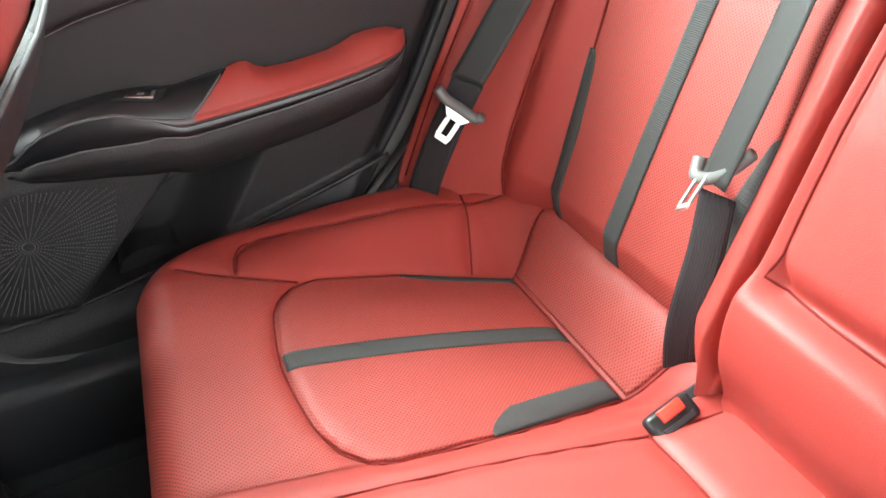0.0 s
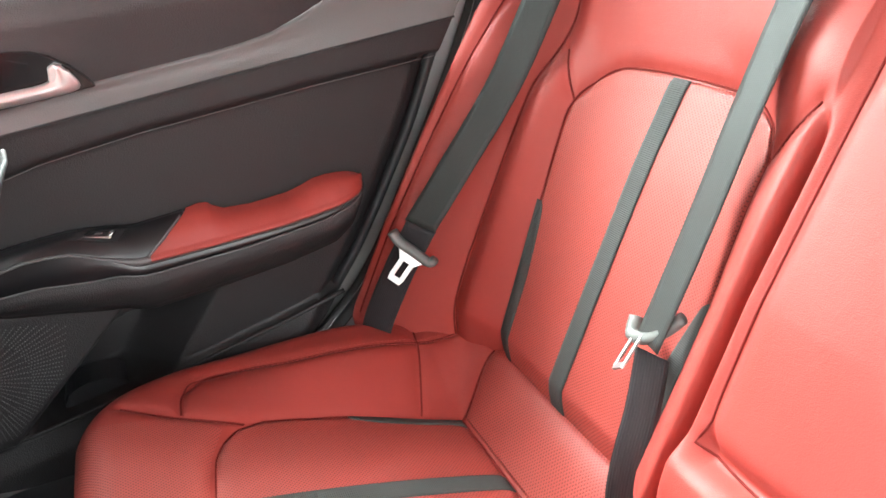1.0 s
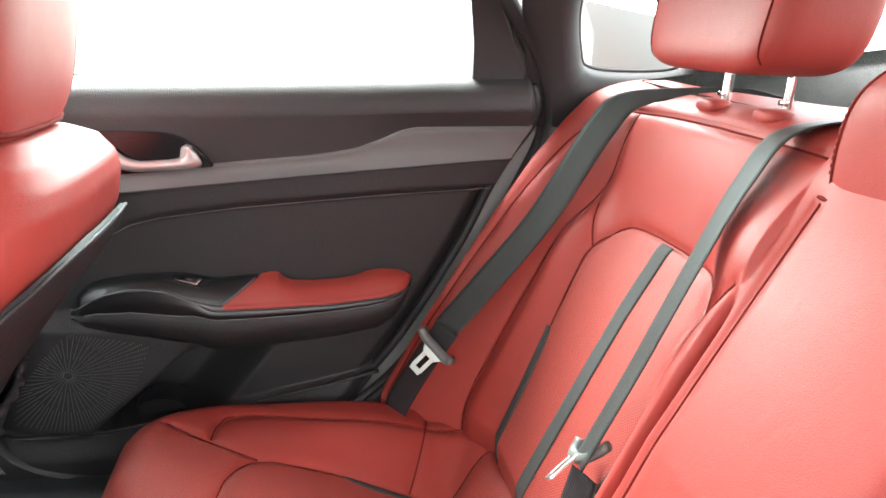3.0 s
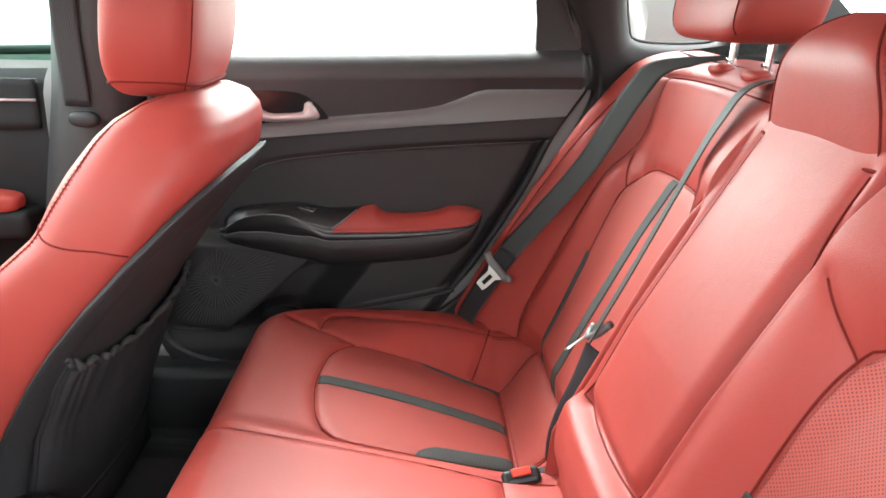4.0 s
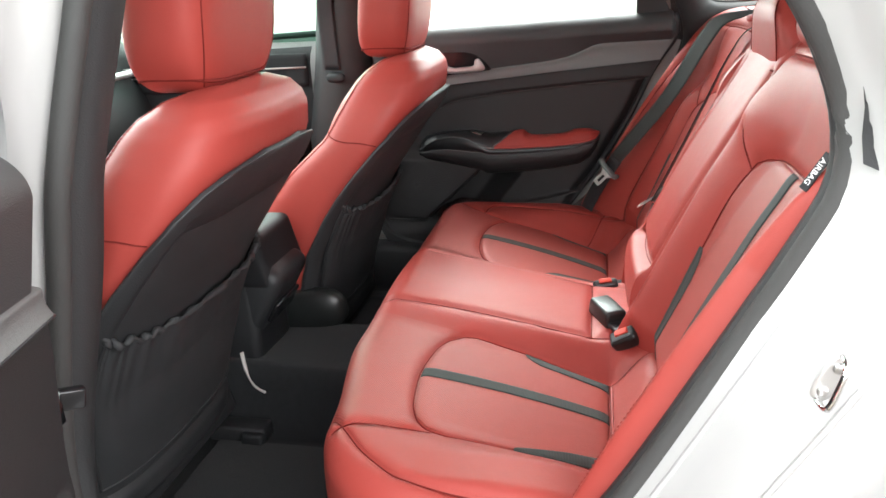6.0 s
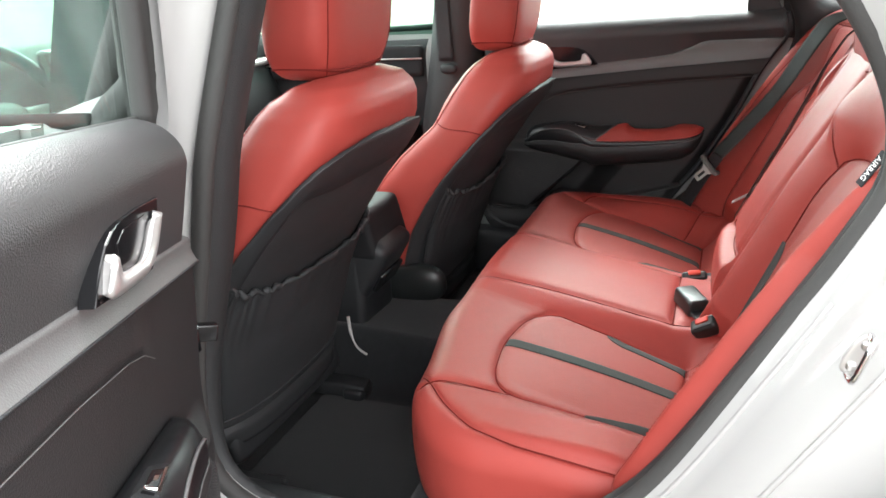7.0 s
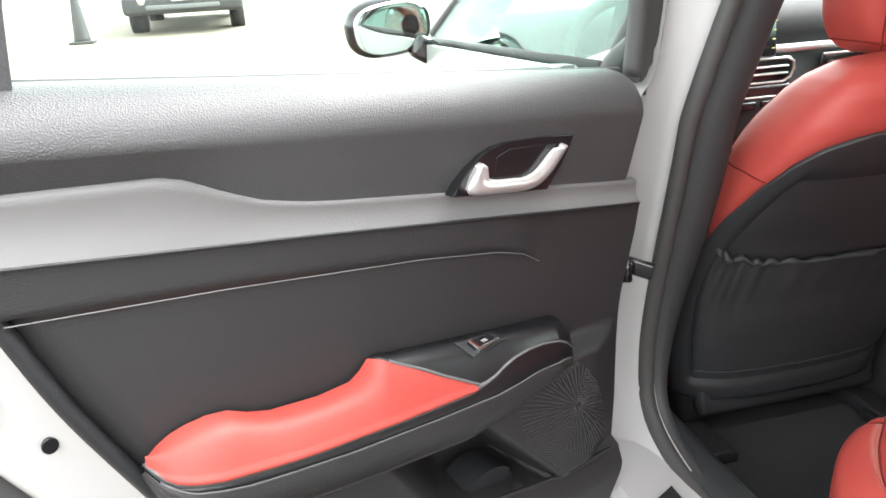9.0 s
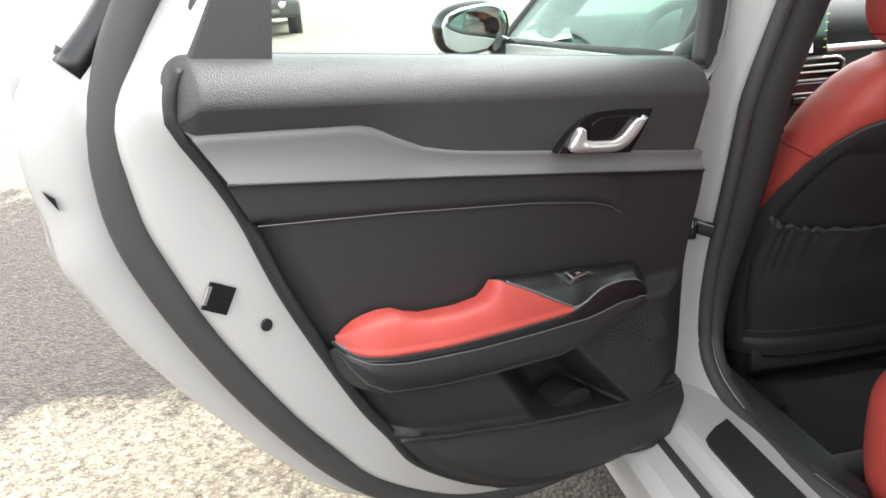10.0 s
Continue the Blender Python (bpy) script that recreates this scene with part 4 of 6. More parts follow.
def shelf_out(u):
    """How far the armrest stands out from the panel; its rear end is a blunt nose."""
    return np.interp(u, [0.07, 0.085, 0.12, 0.2, 0.5, 0.57, 0.590, 0.604, 0.613, 0.619, REAR_END], [0.012, 0.028, 0.038, 0.042, 0.044, 0.042, 0.038, 0.031, 0.022, 0.011, 0.0])


def shelf_w(u, c):
    return 0.022 + shelf_out(u) * np.sqrt(np.clip(c, 0, 1.0)) ** 1.2


def ridge_v(u):
    return np.interp(u, [0.07, 0.11, 0.159, 0.231, 0.321, 0.431, 0.545, 0.595, 0.614, REAR_END], [0.682, 0.694, 0.697, 0.690, 0.693, 0.699, 0.711, 0.722, 0.732, 0.740])


def carrier_v(u):
    return np.interp(u, [0.06, 0.12, 0.18, 0.225, 0.264, 0.398, 0.484, 0.561, 0.592, 0.611, REAR_END], [0.674, 0.663, 0.653, 0.643, 0.638, 0.648, 0.657, 0.671, 0.690, 0.715, 0.736])


def front_w(u, v):
    """The part of the door panel in front of the pocket, which stands out to meet the armrest."""
    lead = 0.078 + 1.06 * (v - 0.482)
    return 0.026 * sstep((lead - u) / 0.012) * sstep((u + 0.068) / 0.10) * sstep((v - 0.478) / 0.012) * sstep((0.70 - v) / 0.03)


def in_polygon(u, v, poly):
    inside = np.zeros(np.shape(u), bool)
    k = len(poly)
    for i in range(k):
        (x1, y1), (x2, y2) = poly[i], poly[(i + 1) % k]
        hit = ((y1 > v) != (y2 > v)) & (u < (x2 - x1) * (v - y1) / (y2 - y1 + 1e-12) + x1)
        inside ^= hit
    return inside


def car_door(f, label, swung):
    """A rear door with its padded trim, pull handle, armrest, pocket and window."""
    door = group_base("car_door", Vector(f(0.3, 0.36, -0.05)))
    eu, ev, ew = f(1, 0, 0) - f(0, 0, 0), f(0, 1, 0) - f(0, 0, 0), f(0, 0, 1) - f(0, 0, 0)
    hand = float(np.sign(np.dot(np.cross(eu, ev), ew)))
    tagged(door, label, "car door", "rear doors")
    # upper pad
    u = np.concatenate([np.linspace(-0.054, 0.745, 110), np.linspace(0.749, 0.7745, 14)])[:, None]
    c = np.linspace(0, 1, 26)[None, :]
    lo = acc_v(u) + 0.0015
    hi = 1.042 + (u + 0.05) * 0.037 - 0.02 * np.clip((-0.015 - u) / 0.04, 0, 1) ** 2 - 0.022 * np.clip((u - 0.752) / 0.0225, 0, 1) ** 2
    roll = np.clip((c - 0.6) / 0.4, 0, 1) * math.pi / 2
    v = lo + (hi - 0.048 - lo) * np.clip(c / 0.6, 0, 1) + 0.048 * np.sin(roll)
    w_ = 0.020 + 0.016 * np.clip(c / 0.6, 0, 1) - 0.052 * (1 - np.cos(roll))
    w_ = w_ - 0.018 * np.clip((-0.03 - u) / 0.024, 0, 1) ** 2 - 0.034 * np.clip((u - 0.756) / 0.0185, 0, 1) ** 2
    put("upper_pad", sheet(mapped(f, u, v, w_)), M_PAD, door)
    # grey accent panel
    u0 = np.linspace(0, 1, 130)[:, None]
    c = np.linspace(0, 1, 14)[None, :]
    u = -0.056 + u0 * (0.7675 - 0.034 * (1 - c) + 0.056)
    a, b = line1_v(u) + 0.001, acc_v(u) + 0.004
    v = a + (b - a) * c
    put("accent_panel", sheet(mapped(f, u, v, 0.024 - 0.004 * np.sin(c * math.pi) + 0.006 * (1 - c) - 0.010 * np.clip((c - 0.9) / 0.1, 0, 1))), M_ACCENT, door, "satin grey accent panel")
    # lower panel, with the recess of the pocket
    vv = np.concatenate([np.linspace(0.366, 0.44, 24, endpoint=False), np.linspace(0.44, 0.95, 110)])
    t = np.linspace(0, 1, 150)
    uf, ur = np.interp(vv, FRONT_V, FRONT_U), np.interp(vv, REAR_V, REAR_U)
    ur = np.where(vv < 0.422, 0.044 + (0.35 - 0.044) * np.sqrt(np.clip((vv - 0.365) / 0.057, 0, 1)), ur)
    U = uf[:, None] + (ur - uf)[:, None] * t[None, :]
    V = np.minimum(vv[:, None] + 0 * U, line1_v(U))
    Wd = 0.018 + 0.007 * sstep((V - line2_v(U) + 0.004) / 0.012) * sstep((U - 0.11) / 0.08)
    hole = [(0.078, 0.482), (0.165, 0.568), (0.222, 0.618), (0.245, 0.626), (0.31, 0.632), (0.378, 0.634), (0.287, 0.514)]
    d = near_path(U, V, hole + hole[:1])
    inside = in_polygon(U, V, hole)
    ramp = sstep((0.287 + (V - 0.514) * 0.76 - U) / 0.085)
    Wd = Wd - np.where(inside, 0.085 * sstep(d / 0.012) * ramp, 0)
    Wd = Wd + np.where(inside, 0, front_w(U, V))
    below = V < pocket_v(U)
    Wd = Wd + 0.014 * sstep((pocket_v(U) - V + 0.001) / 0.006) + np.where(below, 0.014 * sstep((pocket_v(U) - V) / 0.05), 0)
    rim = near_path(U, V, np.vstack([TRIM, TRIM[:1]]))
    Wd = Wd - 0.022 * (1 - sstep(rim / 0.03)) * (V < 0.9) * sstep((U - 0.0) / 0.06)
    put("lower_panel", sheet(mapped(f, U, V, Wd)), M_DOOR, door)
    # fine ridges
    uu = np.linspace(0.132, 0.705, 60)
    put("ridge", tube(mapped(f, uu, line2_v(uu), 0.0250 + 0 * uu), 0.0006, 6), M_ACCENT, door)
    uu = np.linspace(-0.058, 0.735, 60)
    put("ridge", tube(mapped(f, uu, line1_v(uu), 0.0295 + 0 * uu), 0.0018, 6), M_BLACK, door)
    uu = np.linspace(-0.045, 0.535, 50)
    put("pocket_rim", tube(mapped(f, uu, pocket_v(uu) - 0.002, 0.0365 + 0 * uu), 0.0035, 8), M_DOOR, door)
    # cup rest in the pocket
    ang = np.linspace(0, math.pi, 20)
    put("cup_rest", prism([(0.178 + 0.048 * math.cos(a), 0.490 + 0.036 * math.sin(a)) for a in ang], 0.05, lambda a, b, wv: f(a, b, wv - 0.045), 0.008), M_BLACK, door)
    # armrest pad and the switch panel in front of it
    short, lift = (1.0, 0.0) if swung else (0.90, 0.006)

    def arm(a, b, wv):
        rest = float(shelf_v(a, 1.0))
        if not swung and b > rest:
            b = rest + (b - rest) * 0.66
        front = 0.0 if swung else 0.010 * float(sstep((0.29 - a) / 0.05))
        return f(a if a < 0.25 else 0.25 + (a - 0.25) * short, b + lift + front, wv)
    c = np.linspace(0, 1, 20)[None, :]
    t = np.linspace(0, 1, 100)[:, None] ** 0.8
    edge = np.interp(c, [0, 0.35, 0.7, 1], [0.388, 0.352, 0.312, 0.268] if swung else [0.358, 0.341, 0.321, 0.297])
    u = REAR_END - 0.0012 + (edge - REAR_END + 0.0012) * t
    fall, out = np.array([[0, 0.002, 0.0045, 0.0065, 0.0075]]), np.array([[0, 0.0028, 0.0038, 0.0030, 0.0]])
    nose = np.clip(shelf_out(u[:, -1:]) / 0.03, 0, 1)
    P = mapped(arm, np.concatenate([u, u[:, -1:] + 0 * fall[:, 1:]], 1), np.concatenate([shelf_v(u, c), shelf_v(u[:, -1:], 1.0) - fall[:, 1:] * nose], 1), np.concatenate([shelf_w(u, c), shelf_w(u[:, -1:], 1.0) + out[:, 1:] * nose], 1) + 0.002)
    put("armrest", sheet(P), M_RED, door, "red leather armrest pad")
    u = edge - 0.004 + (0.072 - edge + 0.004) * np.linspace(0, 1, 90)[:, None]
    put("switch_panel", slab(mapped(arm, u, shelf_v(u, c) - 0.002, shelf_w(u, c)), 0.01 * hand), M_SATINBLACK, door, "satin black switch panel")
    ce = np.linspace(0.15, 1, 30)
    ue = np.interp(ce, c[0], edge[0]) - 0.003
    put("front_trim", tube(mapped(arm, ue, shelf_v(ue, ce) + 0.0005, shelf_w(ue, ce) + 0.002), 0.0018, 8), M_TRIMGREY, door, "dull grey trim at the pad's front edge")
    # carrier under the armrest: a dull trim strip, a black band, a ridge and the padded face below it
    uu = np.concatenate([np.linspace(0.066, 0.59, 110), np.linspace(0.593, REAR_END, 16)])[:, None]
    out = shelf_out(uu)
    closing = np.clip(out / 0.03, 0, 1)
    top = shelf_v(uu, 1.0)
    mid = ridge_v(uu)
    low = carrier_v(uu)
    strip = top - (0.003 + 0.008 * sstep((uu - 0.24) / 0.04)) * closing

    def rows(parts):
        return np.concatenate([a + 0 * uu for a in parts], 1)
    Vb = rows([top, top * 0.5 + strip * 0.5, strip])
    Wb = rows([0.022 + out, 0.0255 + out, 0.024 + out])
    put("lip_trim", slab(mapped(arm, uu + 0 * Vb, Vb, Wb), -0.003 * hand), M_TRIMGREY, door, "dull grey trim strip")
    k = np.linspace(0, 1, 7)[None, :]
    Vb = strip + (mid - strip) * k
    Wb = 0.023 + out + 0.002 * np.sin(k * math.pi)
    put("carrier_band", sheet(mapped(arm, uu + 0 * Vb, Vb, Wb)), M_SATINBLACK, door, "satin black band under the armrest")
    k = np.linspace(0, 1, 12)[None, :]
    Vb = mid - 0.001 + (low - mid + 0.001) * k
    Wb = 0.0245 + out * (1 - 0.30 * k**2) + 0.004 * np.sin(k * math.pi)
    under = np.linspace(0, math.pi / 2, 6)[None, :]
    Vb = np.concatenate([Vb, low - 0.010 * np.sin(under) * closing - 0.010 * (1 - np.cos(under))], 1)
    Wb = np.concatenate([Wb, 0.012 + (0.0125 + out * 0.70) * np.cos(under)], 1)
    put("armrest_carrier", sheet(mapped(arm, uu + 0 * Vb, Vb, Wb)), M_DOOR, door)
    ul = np.linspace(0.09, 0.615, 90)
    put("ridge", tube(mapped(arm, ul, ridge_v(ul), 0.0245 + shelf_out(ul)), 0.0011, 6), M_TRIMGREY, door)
    # window switch
    m = [(0.262, 0.22), (0.254, 0.50), (0.222, 0.47), (0.230, 0.20)]

    def on_shelf(a, b, wv):
        return arm(a, float(shelf_v(a, b)) + wv * 0.7, float(shelf_w(a, b)) + wv * 0.5)
    put("switch_well", prism([(0.276, 0.12), (0.262, 0.56), (0.208, 0.52), (0.219, 0.10)], 0.002, on_shelf, 0.0006), M_BLACK, door)
    knob = put("window_switch", prism(m, 0.008, on_shelf, 0.002), M_GLOSS, door)
    for o in ([(0.262, 0.21), (0.254, 0.50), (0.249, 0.49), (0.257, 0.20)], [(0.256, 0.44), (0.254, 0.51), (0.222, 0.48), (0.224, 0.41)], [(0.247, 0.29), (0.244, 0.37), (0.236, 0.36), (0.239, 0.28)]):
        put("switch_mark", prism(o, 0.0092, on_shelf, 0.0003), M_CHROME, knob, "bright metal switch edging")
    # door pull
    bez = [(0.284, 0.931), (0.276, 0.943), (0.264, 0.957), (0.246, 0.971), (0.230, 0.978), (0.210, 0.981), (0.157, 0.981), (0.097, 0.978), (0.102, 0.966), (0.120, 0.940), (0.138, 0.917), (0.20, 0.923)]
    put("pull_bezel", prism([tuple(q) for q in bez], 0.014, lambda a, b, wv: f(a, b, wv + 0.022), 0.0015), M_GLOSS, door, "glossy black pull surround")
    well = [(0.224, 0.944), (0.224, 0.966), (0.205, 0.973), (0.145, 0.972), (0.158, 0.953), (0.184, 0.940)]
    put("pull_well", prism(well, 0.0008, lambda a, b, wv: f(a, b, wv + 0.0360), 0.0003), M_GLOSS, door)
    top_e = spline([(0.248, 0.9635), (0.243, 0.950), (0.232, 0.944), (0.205, 0.9415), (0.184, 0.9405), (0.168, 0.945), (0.155, 0.9545), (0.146, 0.963), (0.139, 0.968)], 40)
    low_e = spline([(0.262, 0.955), (0.270, 0.938), (0.262, 0.931), (0.225, 0.927), (0.182, 0.924), (0.160, 0.927), (0.142, 0.937), (0.127, 0.951), (0.114, 0.967)], 40)
    c = np.linspace(0, 1, 8)[None, :, None]
    E2 = low_e[:, None] * (1 - c) + top_e[:, None] * c
    put("door_pull", slab(mapped(f, E2[..., 0], E2[..., 1], 0.042 + 0.005 * np.sin(c[..., 0] * math.pi) + 0 * E2[..., 0]), -0.009 * hand), M_SATIN, door, "satin silver door pull")
    blade = [(0.268, 0.937), (0.262, 0.951), (0.254, 0.962), (0.249, 0.964), (0.242, 0.960), (0.239, 0.943)]
    put("pull_blade", prism(blade, 0.009, lambda a, b, wv: f(a, b, wv + 0.0355), 0.003, 3), M_SATIN, door, "satin silver door pull")
    # speaker grille: short ribs in rings
    gr = [(0.176, 0.648), (0.061, 0.670), (0.020, 0.630), (-0.030, 0.558), (-0.046, 0.500), (0.072, 0.496), (0.150, 0.572)]
    bm = bmesh.new()
    for ray in range(96):
        a0 = 2 * math.pi * (ray + 0.5) / 96
        tu, tv = math.cos(a0), math.sin(a0)
        for ring in range(2, 40):
            r = 0.0036 * ring + 0.0018 * (ray % 2)
            if ring < 9 and ray % 4 or ring < 18 and ray % 2:
                continue
            pu, pv = 0.052 + r * tu, 0.598 + r * tv
            if not in_polygon(np.array(pu), np.array(pv), gr):
                continue
            lie = 0.0184 + float(front_w(pu, pv))
            vs = [bm.verts.new(f(pu + tu * 0.0016 * e1 - tv * 0.0007 * e2, pv + tv * 0.0016 * e1 + tu * 0.0007 * e2, lie)) for e1, e2 in ((-1, -1), (1, -1), (1, 1), (-1, 1))]
            top_ = bm.verts.new(f(pu, pv, lie + 0.0018))
            for i2 in range(4):
                bm.faces.new((vs[i2], vs[(i2 + 1) % 4], top_))
    tagged(put("speaker_ribs", bm_mesh(bm), M_RIB, door), kind="stuff")
    # painted inner metal, seal and outer skin
    fu, fv = FULL[:, 0], FULL[:, 1]
    rearward = sstep((fu - 0.02) / 0.16)
    k = np.clip(rearward + sstep((0.50 - fv) / 0.1) * sstep((fu + 0.06) / 0.06), 0.05, 1)
    Bo = np.interp(fv, [0.36, 0.43, 0.535, 0.78, 0.90, 0.946, 0.985, 1.013, 1.05, 1.09, 1.12, 1.4], [0.038, 0.048, 0.055, 0.075, 0.080, 0.078, 0.056, 0.040, 0.032, 0.018, 0.014, 0.014]) * k
    Do = np.interp(fv, [0.36, 0.43, 0.56, 0.65, 0.72, 0.85, 0.924, 0.96, 0.996, 1.013, 1.03, 1.05, 1.07, 1.09, 1.125, 1.4], [0.075, 0.10, 0.125, 0.135, 0.150, 0.168, 0.176, 0.160, 0.136, 0.128, 0.110, 0.085, 0.064, 0.052, 0.046, 0.045]) * k
    wide = np.hanning(13) / np.hanning(13).sum()
    Bo, Do, k = [np.convolve(np.concatenate([z_[-6:], z_, z_[:6]]), wide, "valid") for z_ in (Bo, Do, k)]
    # the frame round the window is shallow along the hinge side
    shallow = 1 - 0.68 * sstep((fv - 1.03) / 0.05) * (1 - sstep((fu - 0.02) / 0.3))
    even = np.hanning(9) / np.hanning(9).sum()
    soft_full = np.stack([np.convolve(np.concatenate([FULL[-4:, i], FULL[:, i], FULL[:4, i]]), even, "valid") for i in (0, 1)], 1)
    loops = []
    for off, wv in ((-0.014 + 0 * Bo, 0.004), (0.003 * k, -0.012), (0.5 * Bo, -0.032), (0.88 * Bo, -0.034), (Bo, -0.040), (Bo + 0.006 * k, -0.055), (Bo + 0.008 * k, -0.088), (Bo + 0.032 * k, -0.092), (Do - 0.010 * k, -0.103), (Do, -0.114), (Do - 0.003 * k, -0.150)):
        q = offset_loop(soft_full, off)
        loops.append(mapped(f, q[:, 0], q[:, 1], wv * shallow if wv < 0 else wv + 0 * Bo))
    put("inner_metal", sheet(np.array(loops), loop_v=True), M_PAINT, door, "pale grey painted door metal")
    q = offset_loop(FULL, Do)
    q = q[q[:, 1] < 1.046]
    put("outer_skin", prism([tuple(a) for a in q[::2]], 0.02, lambda a, b, wv: f(a, b, -0.171 + wv), 0.0), M_PAINT, door)
    q = offset_loop(FULL, Bo + 0.019 * k)
    wide = np.hanning(27) / np.hanning(27).sum()
    q = np.stack([np.convolve(np.concatenate([q[-13:, i], q[:, i], q[:13, i]]), wide, "valid") for i in (0, 1)], 1)
    put("door_seal", tube(mapped(f, q[:, 0], q[:, 1], -0.068 + 0.036 * sstep((q[:, 1] - 1.03) / 0.05) * (1 - sstep((q[:, 0] - 0.02) / 0.3))), 0.022, 12, closed=True), M_RUBBER, door, "black rubber door seal")
    q = spline([(0.840, 1.050), (0.822, 1.070), (0.804, 1.092), (0.785, 1.120), (0.752, 1.175), (0.705, 1.255), (0.61, 1.345), (0.43, 1.392), (0.20, 1.405)], 70)
    put("corner_moulding", tube(mapped(f, q[:, 0], q[:, 1], -0.105), 0.018, 10), M_SATINBLACK, door, "satin black window moulding")
    put("moulding_foot", prism([(0.866, 1.040), (0.846, 1.076), (0.834, 1.066), (0.842, 1.040)], 0.012, lambda a, b, wv: f(a, b, wv - 0.118), 0.003), M_RUBBER, door, "black moulding end piece")
    q = TRIM[(TRIM[:, 0] > 0.06) & (TRIM[:, 1] < 0.997)]
    q = q[np.argsort(-q[:, 1] - 0.0 * q[:, 0])]
    q = np.concatenate([spline([(0.765, 1.060), (0.774, 1.035), (0.775, 1.010)], 8), q])
    put("trim_edge", tube(mapped(f, q[:, 0], q[:, 1], 0.003), 0.008, 8), M_BLACK, door)
    # drain slot, latch and hole on the shut face
    put("drain_slot", prism([(0.881, 0.9335), (0.8775, 0.926), (0.868, 0.9107), (0.8705, 0.925)], 0.008, lambda a, b, wv: f(a, b, wv - 0.104), 0.001), M_GLOSS, door)
    if swung:
        put("latch_plate", prism([(0.742, 0.828), (0.713, 0.814), (0.727, 0.784), (0.755, 0.798)], 0.002, lambda a, b, wv: f(a, b, wv - 0.030), 0.0005), M_GLOSS, door)
        put("latch_mouth", prism([(0.7445, 0.8235), (0.7405, 0.8215), (0.7495, 0.8015), (0.7535, 0.8035)], 0.0025, lambda a, b, wv: f(a, b, wv - 0.0295), 0.0003), M_STEEL, door, "steel edge of the latch")
        ang = np.linspace(0, 2 * math.pi, 16, endpoint=False)
        put("grommet", prism([(0.682 + 0.007 * math.cos(a), 0.762 + 0.008 * math.sin(a)) for a in ang], 0.003, lambda a, b, wv: f(a, b, wv - 0.026), 0.001), M_GLOSS, door)
    # window: sail trim, frame, belt moulding and pane
    sail = [(0.669, 1.058), (0.667, 1.12), (0.655, 1.22), (0.60, 1.31), (0.64, 1.33), (0.685, 1.22), (0.727, 1.122), (0.755, 1.064), (0.756, 1.058)]
    put("window_sail", prism(sail, 0.022, lambda a, b, wv: f(a, b, wv - 0.018), 0.002), M_PILLAR, door, "dark grey window corner trim")
    fi = spline([(0.735, 1.06), (0.725, 1.12), (0.665, 1.23), (0.58, 1.305), (0.42, 1.350), (0.20, 1.360), (-0.03, 1.352), (-0.066, 1.325), (-0.080, 1.20), (-0.084, 1.03)], 90)
    strip = [(-0.084, 1.020), (-0.082, 1.20), (-0.068, 1.35), (-0.095, 1.35), (-0.112, 1.20), (-0.112, 1.045)]
    put("window_post", prism(strip, 0.030, lambda a, b, wv: f(a, b, wv - 0.040), 0.004), M_RUBBER, door, "black window post")
    put("window_channel", tube(mapped(f, fi[:, 0], fi[:, 1], -0.022), 0.014, 8), M_RUBBER, door, "black rubber window channel")
    uu = np.linspace(-0.05, 0.67, 40)
    put("belt_moulding", tube(mapped(f, uu, 1.040 + uu * 0.037, -0.021 + 0 * uu), 0.005, 8), M_RUBBER, door, "black rubber belt moulding")
    pane = [(-0.088, 1.03), (-0.080, 1.33), (0.0, 1.36), (0.42, 1.35), (0.58, 1.31), (0.66, 1.22), (0.675, 1.06), (0.675, 1.03)]
    g = put("window_pane", prism(pane, 0.004, lambda a, b, wv: f(a, b, wv - 0.034), 0.0), M_GREEN, door, "clear lightly tinted window pane")
    g.visible_shadow = False
    return settle(door)


car_door(open_door, "open rear door with dark trim, red armrest and silver pull", True)
car_door(shut_door, "closed far-side rear door with dark trim, red armrest and silver pull", False)

# ---- front seats ----


